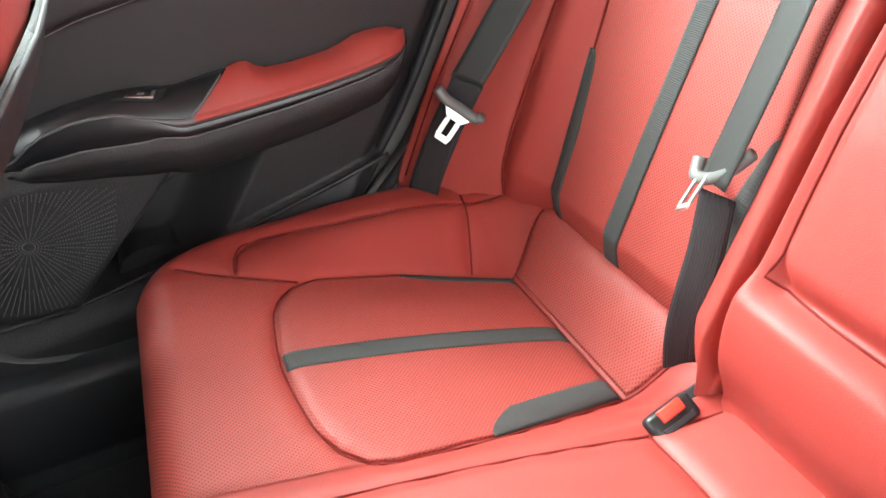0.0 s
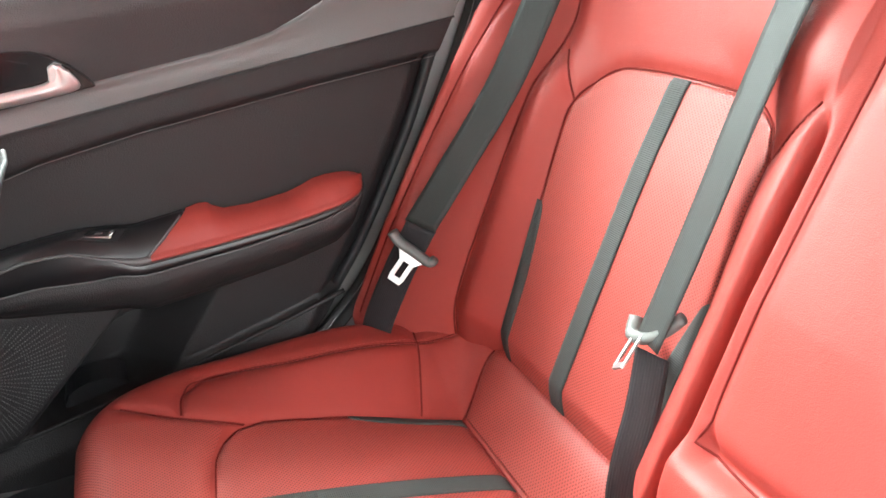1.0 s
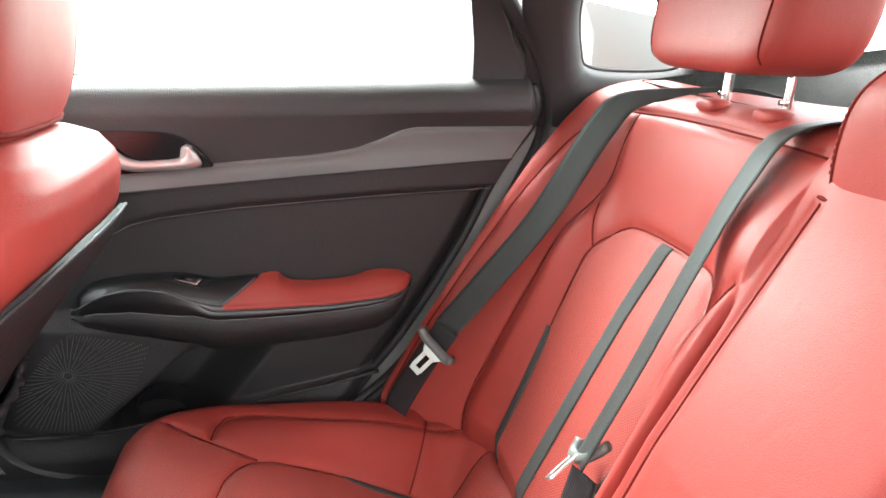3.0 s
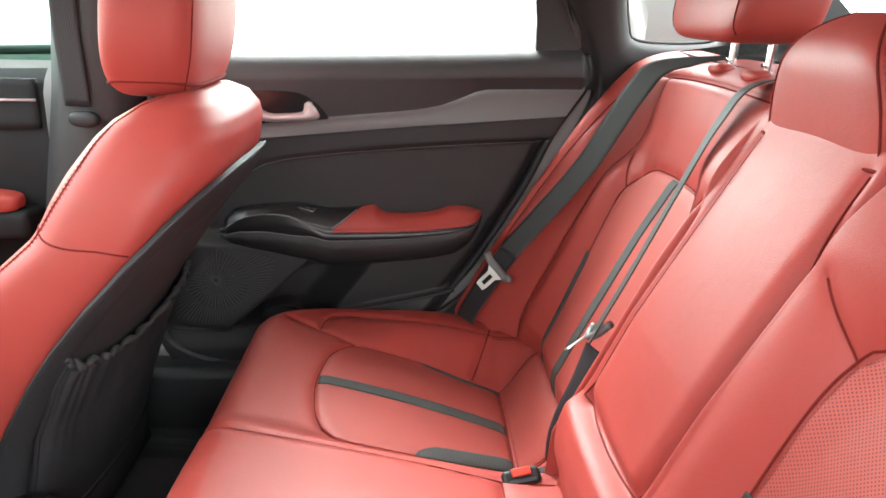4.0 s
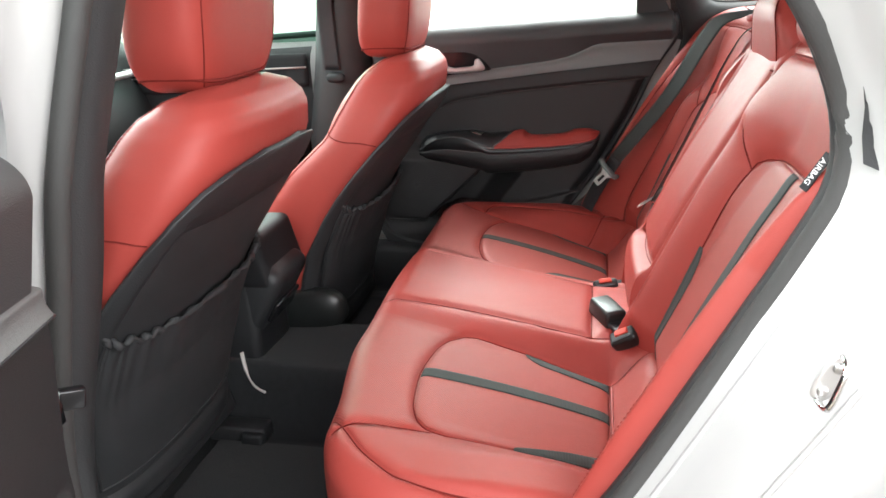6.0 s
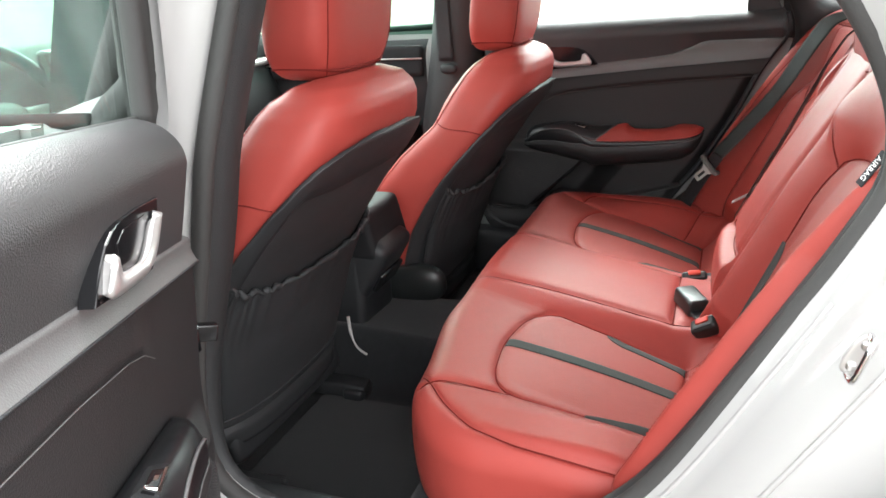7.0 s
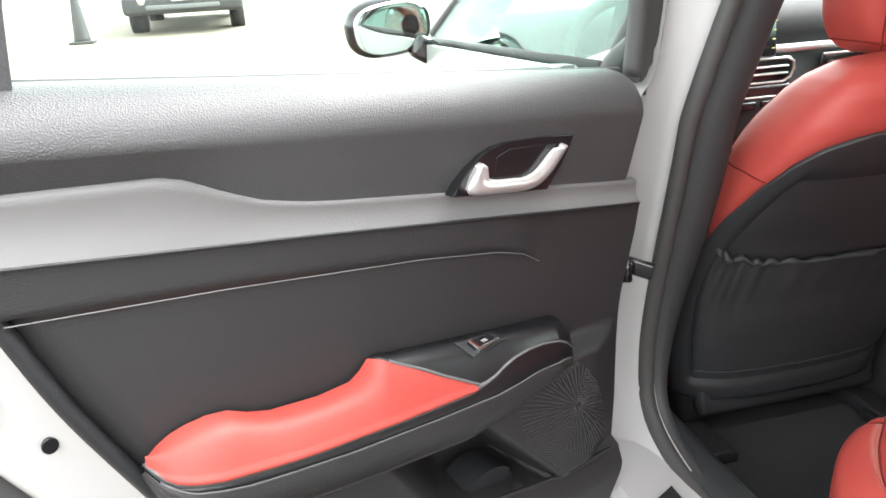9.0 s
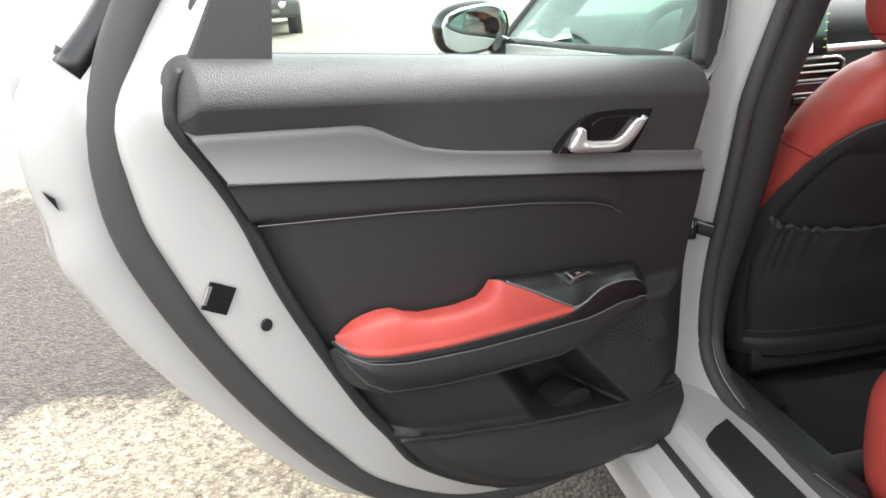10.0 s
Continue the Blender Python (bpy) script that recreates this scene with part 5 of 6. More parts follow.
def front_seat(x0, dy, drop, label):
    seat = group_base("front_seat", (x0, 1.40 + dy, 0.27))
    tagged(seat, label, "car seat", "front seats")
    Z = np.array([0.36, 0.42, 0.50, 0.60, 0.68, 0.73, 0.785, 0.83, 0.862, 0.88, 0.91, 0.94, 0.98, 1.00, 1.02, 1.034])
    YR = np.array([1.218, 1.212, 1.198, 1.172, 1.135, 1.105, 1.066, 1.035, 1.012, 1.000, 0.980, 0.965, 0.957, 0.960, 0.974, 1.000])
    YF = np.array([1.46, 1.465, 1.46, 1.43, 1.375, 1.340, 1.292, 1.240, 1.203, 1.192, 1.178, 1.160, 1.130, 1.110, 1.078, 1.035])
    YC, HD = (YR + YF) / 2, (YF - YR) / 2
    HW = np.array([0.220, 0.230, 0.242, 0.250, 0.254, 0.254, 0.250, 0.244, 0.238, 0.234, 0.226, 0.214, 0.190, 0.172, 0.142, 0.085])
    zz = np.concatenate([np.linspace(0.36, 0.95, 66), 0.95 + 0.084 * np.sin(np.linspace(0.03, 1, 24) * math.pi / 2)])

    def body(z, ph, grow=0.0):
        yc, hd, hw = np.interp(z, Z, YC), np.interp(z, Z, HD), np.interp(z, Z, HW)

        def pw(a, e):
            return np.sign(a) * np.abs(a) ** e
        rear_half = np.sin(ph) < 0
        X = x0 + (hw + grow) * pw(np.cos(ph), np.where(rear_half, 2 / 3.0, 2 / 4.6))
        Yv = yc + dy + (hd + grow) * pw(np.sin(ph), np.where(rear_half, 2 / 3.4, 2 / 4.0))
        dent = 0.085 * np.clip(np.sin(ph), 0, 1) ** 14 * sstep((0.97 - z) / 0.2)
        return np.stack(np.broadcast_arrays(X, Yv - dent, z + 0 * X), -1)
    ph = np.linspace(0, 2 * math.pi, 90, endpoint=False)
    put("backrest", sheet(body(zz[:, None], ph[None, :]), loop_v=True, cap=True), M_RED, seat)
    # hard shell on the rear of the backrest
    zs = np.linspace(0.37, 0.938, 80)[:, None]
    half = np.interp(zs, [0.37, 0.55, 0.70, 0.78, 0.84, 0.88, 0.91, 0.932, 0.938], [1.32, 1.32, 1.27, 1.22, 1.13, 1.00, 0.80, 0.46, 0.15])
    a = -math.pi / 2 + half * np.linspace(-1, 1, 60)[None, :]
    inset = sstep((0.80 - np.abs(np.linspace(-1, 1, 60)[None, :])) / 0.07) * sstep((0.885 - zs) / 0.04) * sstep((zs - 0.40) / 0.02)
    put("back_shell", slab(body(zs + 0 * a, a, 0.013 - 0.010 * inset)[:, ::-1], 0.008), M_SHELL, seat, "dark moulded seat back shell")
    zi = np.linspace(0.41, 0.872, 50)[:, None]
    ai = -math.pi / 2 + 0.79 * np.interp(zi, zs[:, 0], half[:, 0]) * np.linspace(-1, 1, 50)[None, :]
    put("back_insert", slab(body(zi + 0 * ai, ai, 0.0055)[:, ::-1], 0.002), M_CLOTH, seat, "black cloth insert of the seat back")
    rim = []
    for sgn in (-1, 1):
        part_z = zs[:, 0]
        rim.append(body(part_z, -math.pi / 2 + sgn * half[:, 0], 0.011))
    edge = np.concatenate([rim[0], rim[1][::-1]])
    put("shell_rim", tube(edge, 0.0024, 6), M_PILLAR, seat, "grey piped edge of the back shell")
    # map pocket, gathered along its top
    tz = np.linspace(0, 1, 46)[:, None]
    ua = np.linspace(-1, 1, 120)[None, :]
    top = 0.712 - 0.030 * (1 - ua**2)
    z = 0.435 + (top - 0.435) * tz
    zc = np.clip(z, 0.37, 0.95)
    hp = 1.03 - 0.08 * (1 - tz) + 0 * ua
    a = -math.pi / 2 + hp * ua
    P = body(zc, a, 0.009)
    ctr = np.stack([np.full_like(zc, x0), np.interp(zc, Z, YC) + dy, zc], -1)
    outw = P - ctr
    outw[..., 2] = 0
    outw /= np.linalg.norm(outw, axis=2, keepdims=True)
    puff = 0.012 * np.sin(tz * math.pi * 0.75) * (1 - ua**6)
    fold = 0.0030 * np.sin(ua * 40 + 3 * np.sin(ua * 9)) * tz**4 + 0.007 * np.sin(ua * 9 + tz * 4 + 1) * tz * (1 - tz) * 2 + 0.0006 * np.sin(ua * 27 + 2 * tz) * tz
    P = P + outw * (puff + fold + 0.004)[..., None]
    P[..., 2] += 0.0060 * np.sin(ua * 43 + 2 * np.sin(ua * 13)) * tz**6 * np.abs(ua) ** 0.7
    put("map_pocket", slab(P[:, ::-1], 0.004), M_CLOTH, seat, "gathered black cloth map pocket")
    put("pocket_hem", tube(P[-1] + np.array([0, 0, 0.002]), 0.0052 + 0.0020 * np.sin(np.linspace(0, 90, 120)), 7), M_CLOTH, seat)
    put("pocket_piping", tube(np.concatenate([P[::-1, 2], P[0], P[:, -3]]), 0.003, 6), M_SHELL, seat)
    # seams on the sides: one across the shoulder, a double row of stitches along the bolster
    for sgn in (1, -1):
        def side(pts):
            pts = np.array(pts).reshape(-1, 3)
            if sgn < 0:
                pts[:, 0] = 2 * x0 - pts[:, 0]
            return pts
        put("seam", tube(side(body(np.linspace(0.880, 0.850, 24), np.linspace(0.80, -0.40, 24), 0.0004)), 0.0012, 6), M_SEAM, seat)
        z2 = np.linspace(0.45, 1.028, 70)
        run = 0.62 - 0.10 * np.exp(-((z2 - 0.93) / 0.05) ** 2)
        put("seam", tube(side(body(z2, run, 0.0004)), 0.0009, 6), M_SEAM, seat)
        for d in (-0.05, 0.05):
            put("stitching", stitches(side(body(z2, run + d, 0.0006)), 0.0008), M_STITCH, seat)
    # cushion, base and recliner covers
    put("cushion", pillow((0.52, 0.56, 0.20), (x0, 1.56 + dy, 0.50), 4.0, turn=(8, 0, 0)), M_RED, seat)
    put("seat_base", block((0.44, 0.46, 0.12), (x0, 1.48 + dy, 0.36), 0.02), M_BLACK, seat)
    put("rear_valance", block((0.40, 0.03, 0.09), (x0, 1.24 + dy, 0.375), 0.014, turn=(-14, 0, 0)), M_SHELL, seat)
    for sgn in (-1, 1):
        put("rail", block((0.045, 0.66, 0.035), (x0 + sgn * 0.19, 1.48 + dy, 0.285), 0.006), M_SHELL, seat)
        put("rail_end", block((0.034, 0.05, 0.030), (x0 + sgn * 0.17, 1.175 + dy, 0.282), 0.008), M_BLACK, seat)
        if x0 > 0 and sgn > 0 or x0 < 0:
            continue
        put("recliner_cover", pillow((0.062, 0.190, 0.108), (x0 + sgn * 0.243, 1.250 + dy, 0.458), 2.5, turn=(-10, 0, 0), n=20), M_BUCKLE, seat, "black plastic recliner cover")
    # headrest
    def face(P):
        P = P.copy()
        P[..., 0] *= 1 - 0.12 * np.clip(-P[..., 2] / 0.11, 0, 1) ** 2
        P[..., 1] -= 0.12 * P[..., 2]
        return P
    put("headrest", pillow((0.28, 0.130, 0.25), (x0, 1.055 + dy, 1.147), 4.6, shape=face), M_RED, seat)
    a = np.linspace(0, 2 * math.pi, 80, endpoint=False)
    k = (1 - (0.103 / 0.125) ** 4.6) ** (1 / 4.6)
    hem = np.stack([0.14 * k * np.sign(np.cos(a)) * np.abs(np.cos(a)) ** (2 / 4.6), 0.065 * k * np.sign(np.sin(a)) * np.abs(np.sin(a)) ** (2 / 4.6), -0.103 + 0.004 * np.cos(2 * a)], 1)
    hem = face(hem) + np.array([x0, 1.055 + dy, 1.147])
    put("headrest_piping", tube(hem, 0.0028, 6, closed=True), M_SEAM, seat, "dark red piping")
    for sx in (1, -1):
        c = spline([(x0 + sx * 0.098, 1.020 + dy, 1.036), (x0 + sx * 0.111, 1.006 + dy, 1.08), (x0 + sx * 0.115, 0.998 + dy, 1.14), (x0 + sx * 0.113, 0.991 + dy, 1.21)], 30)
        put("headrest_seam", tube(c, 0.0010, 6), M_SEAM, seat)
        put("post", tube([(x0 + sx * 0.065, 1.03 + dy, 0.99), (x0 + sx * 0.065, 1.045 + dy, 1.08)], 0.0065, 12), M_CHROME, seat, "chrome headrest post")
        put("collar", pillow((0.042, 0.032, 0.018), (x0 + sx * 0.065, 1.02 + dy, 1.025), 2.4, n=10), M_BLACK, seat)
    if x0 < 0:
        put("side_knob", pillow((0.026, 0.026, 0.032), (x0 - 0.246, 1.147 + dy, 0.884 + drop), 2.2, n=12), M_BLACK, seat, "small black knob")
    settle(seat)
    seat.location.z -= drop
    return seat


front_seat(0.356, 0.0, 0.028, "red leather front passenger seat with dark back shell and pocket")
front_seat(-0.366, 0.098, 0.002, "red leather driver seat with dark back shell and gathered pocket")

# ---- cabin floor, console, dashboard ----
floor = group_base("floor", (0, 1.2, 0.2))
tagged(floor, "charcoal carpet floor with a raised centre tunnel", "car floor", kind="structure")
xs = np.linspace(-0.74, 0.74, 90)
ys = np.linspace(0.85, 2.3, 60)
X, Yg = np.meshgrid(xs, ys, indexing="ij")
Zg = 0.255 + 0.145 * sstep((0.165 - np.abs(X)) / 0.06) + 0.10 * sstep((np.abs(X) - 0.64) / 0.06) + 0.004 * np.sin(X * 17) * np.sin(Yg * 13) + 0.25 * sstep((Yg - 1.95) / 0.35)
put("carpet", sheet(np.stack([X, Yg, Zg], -1)), M_CARPET, floor)
put("seat_riser", block((1.36, 0.04, 0.20), (0, 0.93, 0.30), 0.01), M_CARPET, floor)
settle(floor)
for sx, lab in ((1, "black carpet mat in the far rear footwell"), (-1, "black carpet mat beside the open door")):
    mat_ob = put("floor_mat", block((0.40, 0.36, 0.012), (sx * 0.40, 1.17, 0.268), 0.005), M_CARPET)
    tagged(mat_ob, lab, "floor mat", "rear floor mats")

console = group_base("centre_console", (0, 1.4, 0.40))
tagged(console, "black centre console with armrest lid between the front seats", "console")
bm = bmesh.new()
bmesh.ops.create_cube(bm, size=1)
for v in bm.verts:
    v.co = Vector((0.008 + v.co.x * 0.186, 1.42 + v.co.y * 0.36 + (0.030 if v.co.z > 0 and v.co.y < 0 else 0), 0.618 + v.co.z * 0.112 + (0.008 if v.co.y < 0 < v.co.z else 0)))
bmesh.ops.bevel(bm, geom=bm.edges[:], offset=0.020, segments=5, affect="EDGES", profile=0.6)
put("armrest_lid", bm_mesh(bm), M_MATTE, console)
put("lid_joint", block((0.170, 0.30, 0.006), (0.008, 1.42, 0.5605), 0.002), M_GLOSS, console)
put("console_body", block((0.175, 0.62, 0.22), (0.0, 1.60, 0.49), 0.02, taper=(0.95, 1.0)), M_BLACK, console)
put("console_rear", block((0.165, 0.10, 0.26), (0.0, 1.325, 0.50), 0.025, turn=(30, 0, 0)), M_BLACK, console)
put("vent_frame", block((0.12, 0.012, 0.05), (0.0, 1.262, 0.50), 0.005, turn=(30, 0, 0)), M_GLOSS, console)
settle(console)
strap = put("trim_strap", tube(spline([(-0.150, 1.298, 0.452), (-0.151, 1.293, 0.407), (-0.151, 1.280, 0.376), (-0.151, 1.257, 0.361)], 24), 0.0042, 6, flat=0.5), M_GREYTAPE)
tagged(strap, "thin pale grey plastic strap hanging by the tunnel", "strap")

dash = group_base("dashboard", (0, 2.0, 0.6))
tagged(dash, "black dashboard with silver vent band and upright screen", "dashboard")
xs = np.linspace(-0.72, 0.72, 40)
prof = np.array([(2.02, 0.55), (1.93, 0.62), (1.90, 0.72), (1.90, 0.80), (1.94, 0.90), (1.97, 0.925), (1.955, 0.965), (1.965, 1.005), (1.995, 1.038), (2.06, 1.056), (2.20, 1.050), (2.45, 1.00)])
P = np.array([[(x, y_ + 0.05 * (x / 0.7) ** 2, z_) for y_, z_ in prof] for x in xs])
put("dash_body", sheet(P), M_MATTE, dash)
put("silver_band", tube(spline([(-0.70, 1.985, 0.93), (-0.3, 1.945, 0.932), (0, 1.94, 0.932), (0.3, 1.945, 0.932), (0.70, 1.985, 0.93)], 40), 0.009, 8, flat=1.2), M_SATIN, dash, "satin silver dash band")
for x in (-0.115, 0.28):
    put("vent", block((0.31, 0.02, 0.070), (x, 1.930, 0.880), 0.010), M_GLOSS, dash)
    rim_ = [(x - 0.155, 0.912), (x + 0.13, 0.912), (x + 0.152, 0.902), (x + 0.155, 0.885), (x + 0.145, 0.862), (x + 0.125, 0.852), (x - 0.155, 0.852)]
    put("vent_rim", tube(np.array([(a_, 1.918, b_) for a_, b_ in rim_]), 0.0034, 8), M_SATIN, dash, "satin silver vent rim")
    for zz_ in (0.892, 0.874):
        put("vent_bar", block((0.28, 0.012, 0.005), (x - 0.005, 1.918, zz_), 0.002), M_SATIN if x < 0 else M_GLOSS, dash, "vent bar")
put("switch_band", block((0.52, 0.02, 0.030), (0.02, 1.918, 0.832), 0.006), M_GLOSS, dash)
put("band_edge", tube([(-0.24, 1.907, 0.818), (0.28, 1.907, 0.818)], 0.003, 8), M_SATIN, dash, "satin silver edge")
for x in (-0.22, -0.16, -0.1, -0.04, 0.02):
    put("button", block((0.045, 0.02, 0.02), (x, 1.905, 0.80), 0.004), M_GLOSS, dash)
put("screen_case", block((0.26, 0.03, 0.145), (-0.145, 1.925, 0.985), 0.012, turn=(-8, 0, 6)), M_GLOSS, dash)
M_SCREEN = node_material("lit_screen", (0.6, 0.66, 0.7), 0.3, vary=0.2, vary_scale=20)
sb = M_SCREEN.node_tree.nodes["Principled BSDF"]
sb.inputs["Emission Color"].default_value = (0.8, 0.88, 0.95, 1)
sb.inputs["Emission Strength"].default_value = 0.3
put("screen", block((0.19, 0.004, 0.115), (-0.165, 1.907, 0.985), 0.001, turn=(-8, 0, 6)), M_SCREEN, dash, "lit pale screen")
for k in range(5):
    put("screen_key", block((0.009, 0.003, 0.0025), (-0.037, 1.9065, 0.94 + 0.022 * k), 0.0008, turn=(-8, 0, 6)), M_YELLOW, dash)
settle(dash)

note = group_base("paper_label", (0.290, 1.885, 0.80))
tagged(note, "small white paper label with a yellow edge on the dashboard", "label")
card = put("card", block((0.075, 0.002, 0.050), (0.290, 1.886, 0.823), 0.0006, turn=(0, 14, 0)), M_WHITE, note)
put("edge_strip", block((0.022, 0.002, 0.050), (0.263, 1.8845, 0.830), 0.0006, turn=(0, 14, 0)), node_material("bright_yellow_print", (0.75, 0.62, 0.03), 0.5, vary=0.05), note, "yellow strip")
settle(note)

wheel = group_base("steering_wheel", (-0.40, 1.92, 0.80))
tagged(wheel, "black steering wheel with silver spoke trim", "steering wheel")
M = np.array(pose(-0.40, 1.92, 0.91, 66, 0, 0))
ang = np.linspace(0, 2 * math.pi, 60, endpoint=False)
ring = np.stack([0.185 * np.cos(ang), 0.185 * np.sin(ang), 0 * ang], 1) @ M[:3, :3].T + M[:3, 3]
put("rim", tube(ring, 0.016, 10, closed=True), M_BLACK, wheel)
me = pillow((0.17, 0.14, 0.06), (0, -0.01, -0.01), 3.0, n=16)
me.transform(Matrix(M))
put("hub", me, M_BLACK, wheel)
for a0 in (0.0, math.pi, -math.pi / 2):
    me = block((0.12, 0.035, 0.016), (0.12 * math.cos(a0), 0.12 * math.sin(a0), -0.005), 0.005, turn=(0, 0, math.degrees(a0)))
    me.transform(Matrix(M))
    put("spoke", me, M_SATIN, wheel)
put("column", tube([(-0.40, 1.94, 0.89), (-0.40, 2.08, 0.83)], 0.045, 14), M_BLACK, wheel)
settle(wheel)

# ---- car body round the cabin ----
shell = group_base("car_body", (0, 0.9, 0.2))
tagged(shell, "pale grey painted car body with dark pillar trim", "car body", kind="structure")
OPENING = spline([(1.088, 1.28), (1.138, 1.10), (1.178, 0.93), (1.220, 0.72), (1.232, 0.55), (1.20, 0.445), (1.06, 0.405), (0.88, 0.415), (0.76, 0.445), (0.66, 0.52), (0.585, 0.60), (0.49, 0.76), (0.415, 0.90), (0.385, 0.99),
                  (0.42, 1.09), (0.52, 1.22), (0.66, 1.33), (0.85, 1.375), (1.02, 1.36)], 160, closed=True)
AR = OPENING


def side_loop(off, x, sx, tuck=0.17):
    # the painted flange narrows above the belt line, where the front door's frame takes over
    up = sstep((AR[:, 1] - 0.90) / 0.08) * sstep((AR[:, 0] - 0.85) / 0.15)
    off = off - np.clip(off - 0.05, 0, 1) * 0.85 * up
    x = x - np.clip(x - 0.775, 0, 1) * 0.85 * up
    q = offset_loop(AR, off)
    if sx < 0:
        rise = np.clip(0.005 + 0.125 * (AR[:, 1] - 0.54), 0, 0.042) * sstep((1.16 - AR[:, 1]) / 0.16)
        x = x - rise * sstep((0.80 - AR[:, 0]) / 0.12) * sstep((0.80 - x) / 0.08)
    xx = x - tuck * np.clip(q[:, 1] - 0.95, 0, 1) ** 1.1 * 1.2
    return np.stack([sx * xx, q[:, 0], q[:, 1]], 1)


for sx in (-1, 1):
    rings = [side_loop(o, x, sx) for o, x in ((0.012, 0.715), (0.014, 0.735), (0.030, 0.745), (0.045, 0.760), (0.060, 0.790), (0.085, 0.806), (0.125, 0.818), (0.14, 0.835), (0.145, 0.872), (0.155, 0.885), (0.175, 0.892))]
    put("door_opening", sheet(np.array(rings), loop_v=True, flip=sx > 0), M_PAINT, shell, "pale painted door opening")
    low = (AR[:, 0] < 0.64) & (AR[:, 1] < 0.86) & (AR[:, 1] > 0.52)
    for o, x in ((0.0315, 0.7465), (0.079, 0.8025)):
        put("flange_crease", tube(side_loop(o, x, sx)[low], 0.0030, 8), M_PAINT, shell)
    fwd = sstep((AR[:, 0] - 0.75) / 0.3) * sstep((AR[:, 1] - 0.38) / 0.5)
    put("opening_seal", tube(side_loop(0.020 - 0.024 * fwd, 0.728 - 0.006 * fwd, sx), 0.0135, 12, closed=True), M_RUBBER, shell, "black rubber opening seal")
    lips = [side_loop(a_ - b_ * fwd, x_ - c_ * fwd + (0.722 - x_) * 0.45 * (1 - fwd), sx) for a_, b_, x_, c_ in ((0.018, 0.020, 0.722, 0.006), (0.012, 0.020, 0.706, 0.008), (0.010, 0.022, 0.702, 0.010), (0.009, 0.025, 0.694, 0.014), (0.010, 0.027, 0.680, 0.022), (0.018, 0.026, 0.672, 0.026))]
    put("opening_lip", sheet(np.array(lips), loop_v=True, flip=sx < 0), M_PILLAR, shell, "dark grey inner lip of the seal")
    # rear quarter, rocker and front part of the side
    for nm, poly in (("rear_quarter", [(0.50, 0.30), (0.45, 0.62), (0.30, 0.82), (0.22, 0.95), (0.23, 1.05), (0.36, 1.20), (0.10, 1.16), (-0.35, 1.04), (-1.05, 0.98), (-1.10, 0.45), (-0.62, 0.32), (-0.50, 0.62), (-0.20, 0.72), (0.10, 0.60), (0.22, 0.32)]),
                     ("rocker", [(2.45, 0.20), (2.45, 0.32), (1.30, 0.32), (0.56, 0.32), (0.40, 0.30), (0.40, 0.20)])):
        put(nm, prism(poly[::-1], 0.02, lambda a, b, w_, sx=sx: (sx * (0.895 - 0.06 * max(0, b - 0.9) - w_), a, b), 0.0), M_PAINT, shell)
    plate = [(0.765, 0.52), (0.838, 0.52), (0.838, 0.98), (0.837, 1.020), (0.832, 1.038), (0.820, 1.050), (0.800, 1.064), (0.765, 1.085)]
    put("scuff_plate", prism(plate, 0.007, lambda a, b, w_, sx=sx: (sx * a, b, 0.396 + w_), 0.003, 3), M_BLACK, shell, "black grained scuff plate")
    prof = [(0.73, 0.28), (0.73, 0.396), (0.838, 0.397), (0.848, 0.394), (0.858, 0.382), (0.866, 0.377), (0.885, 0.374), (0.930, 0.360), (0.944, 0.350), (0.950, 0.335), (0.94, 0.24), (0.85, 0.24)]
    put("sill", prism(prof[::-1], 0.92, lambda a, b, w_, sx=sx: (sx * a, 0.40 + w_, b), 0.0), M_PAINT, shell)
    put("sill", block((0.17, 1.12, 0.10), (sx * 0.815, 1.89, 0.342), 0.02), M_PAINT, shell)
    put("sill_rubber", tube([(sx * 0.890, 0.42, 0.372), (sx * 0.890, 1.29, 0.372)], 0.008, 8), M_RUBBER, shell)
    put("sill_trim", block((0.085, 0.9, 0.15), (sx * 0.690, 1.30, 0.325), 0.02), M_BLACK, shell, "black plastic sill trim")
    # pillars
    bp = np.array([[(sx * (xx - 0.15 * max(0, z_ - 0.95)), y_ + k, z_) for z_, y_ in zip(np.linspace(0.42, 1.40, 30), np.interp(np.linspace(0.42, 1.40, 30), [0.42, 0.73, 1.1, 1.4], [1.335, 1.33, 1.265, 1.20]))]
                   for xx, k in ((0.76, -0.05), (0.70, -0.045), (0.672, -0.02), (0.662, 0.02), (0.664, 0.07), (0.69, 0.105), (0.76, 0.11))])
    put("pillar_trim", sheet(bp, flip=sx < 0), M_PILLAR, shell, "dark grey centre pillar trim")
    q = spline([(sx * 0.655, 1.335, 0.93), (sx * 0.640, 1.335, 1.08), (sx * 0.610, 1.32, 1.22)], 20)
    put("front_belt", ribbon(q, np.tile([0, 1, 0], (20, 1)), 0.046), M_WEBDARK, shell)
    put("pillar_joint", tube(spline([(sx * 0.788, 1.190, 0.992), (sx * 0.778, 1.190, 1.063), (sx * 0.768, 1.189, 1.120), (sx * 0.735, 1.185, 1.30)], 24), 0.008, 8), M_RUBBER, shell, "black rubber joint on the pillar")
    put("belt_anchor", pillow((0.022, 0.055, 0.03), (sx * 0.650, 1.325, 0.908), 2.5, n=12), M_BLACK, shell, "black belt loop on the pillar")
    # rear pillar with its small window
    win = spline([(0.322, 1.175), (0.312, 1.110), (0.290, 1.085), (0.185, 1.086), (0.163, 1.105), (0.20, 1.155), (0.245, 1.205), (0.30, 1.215)], 60, closed=True)
    win = win.mean(0) + (win - win.mean(0)) * 1.18
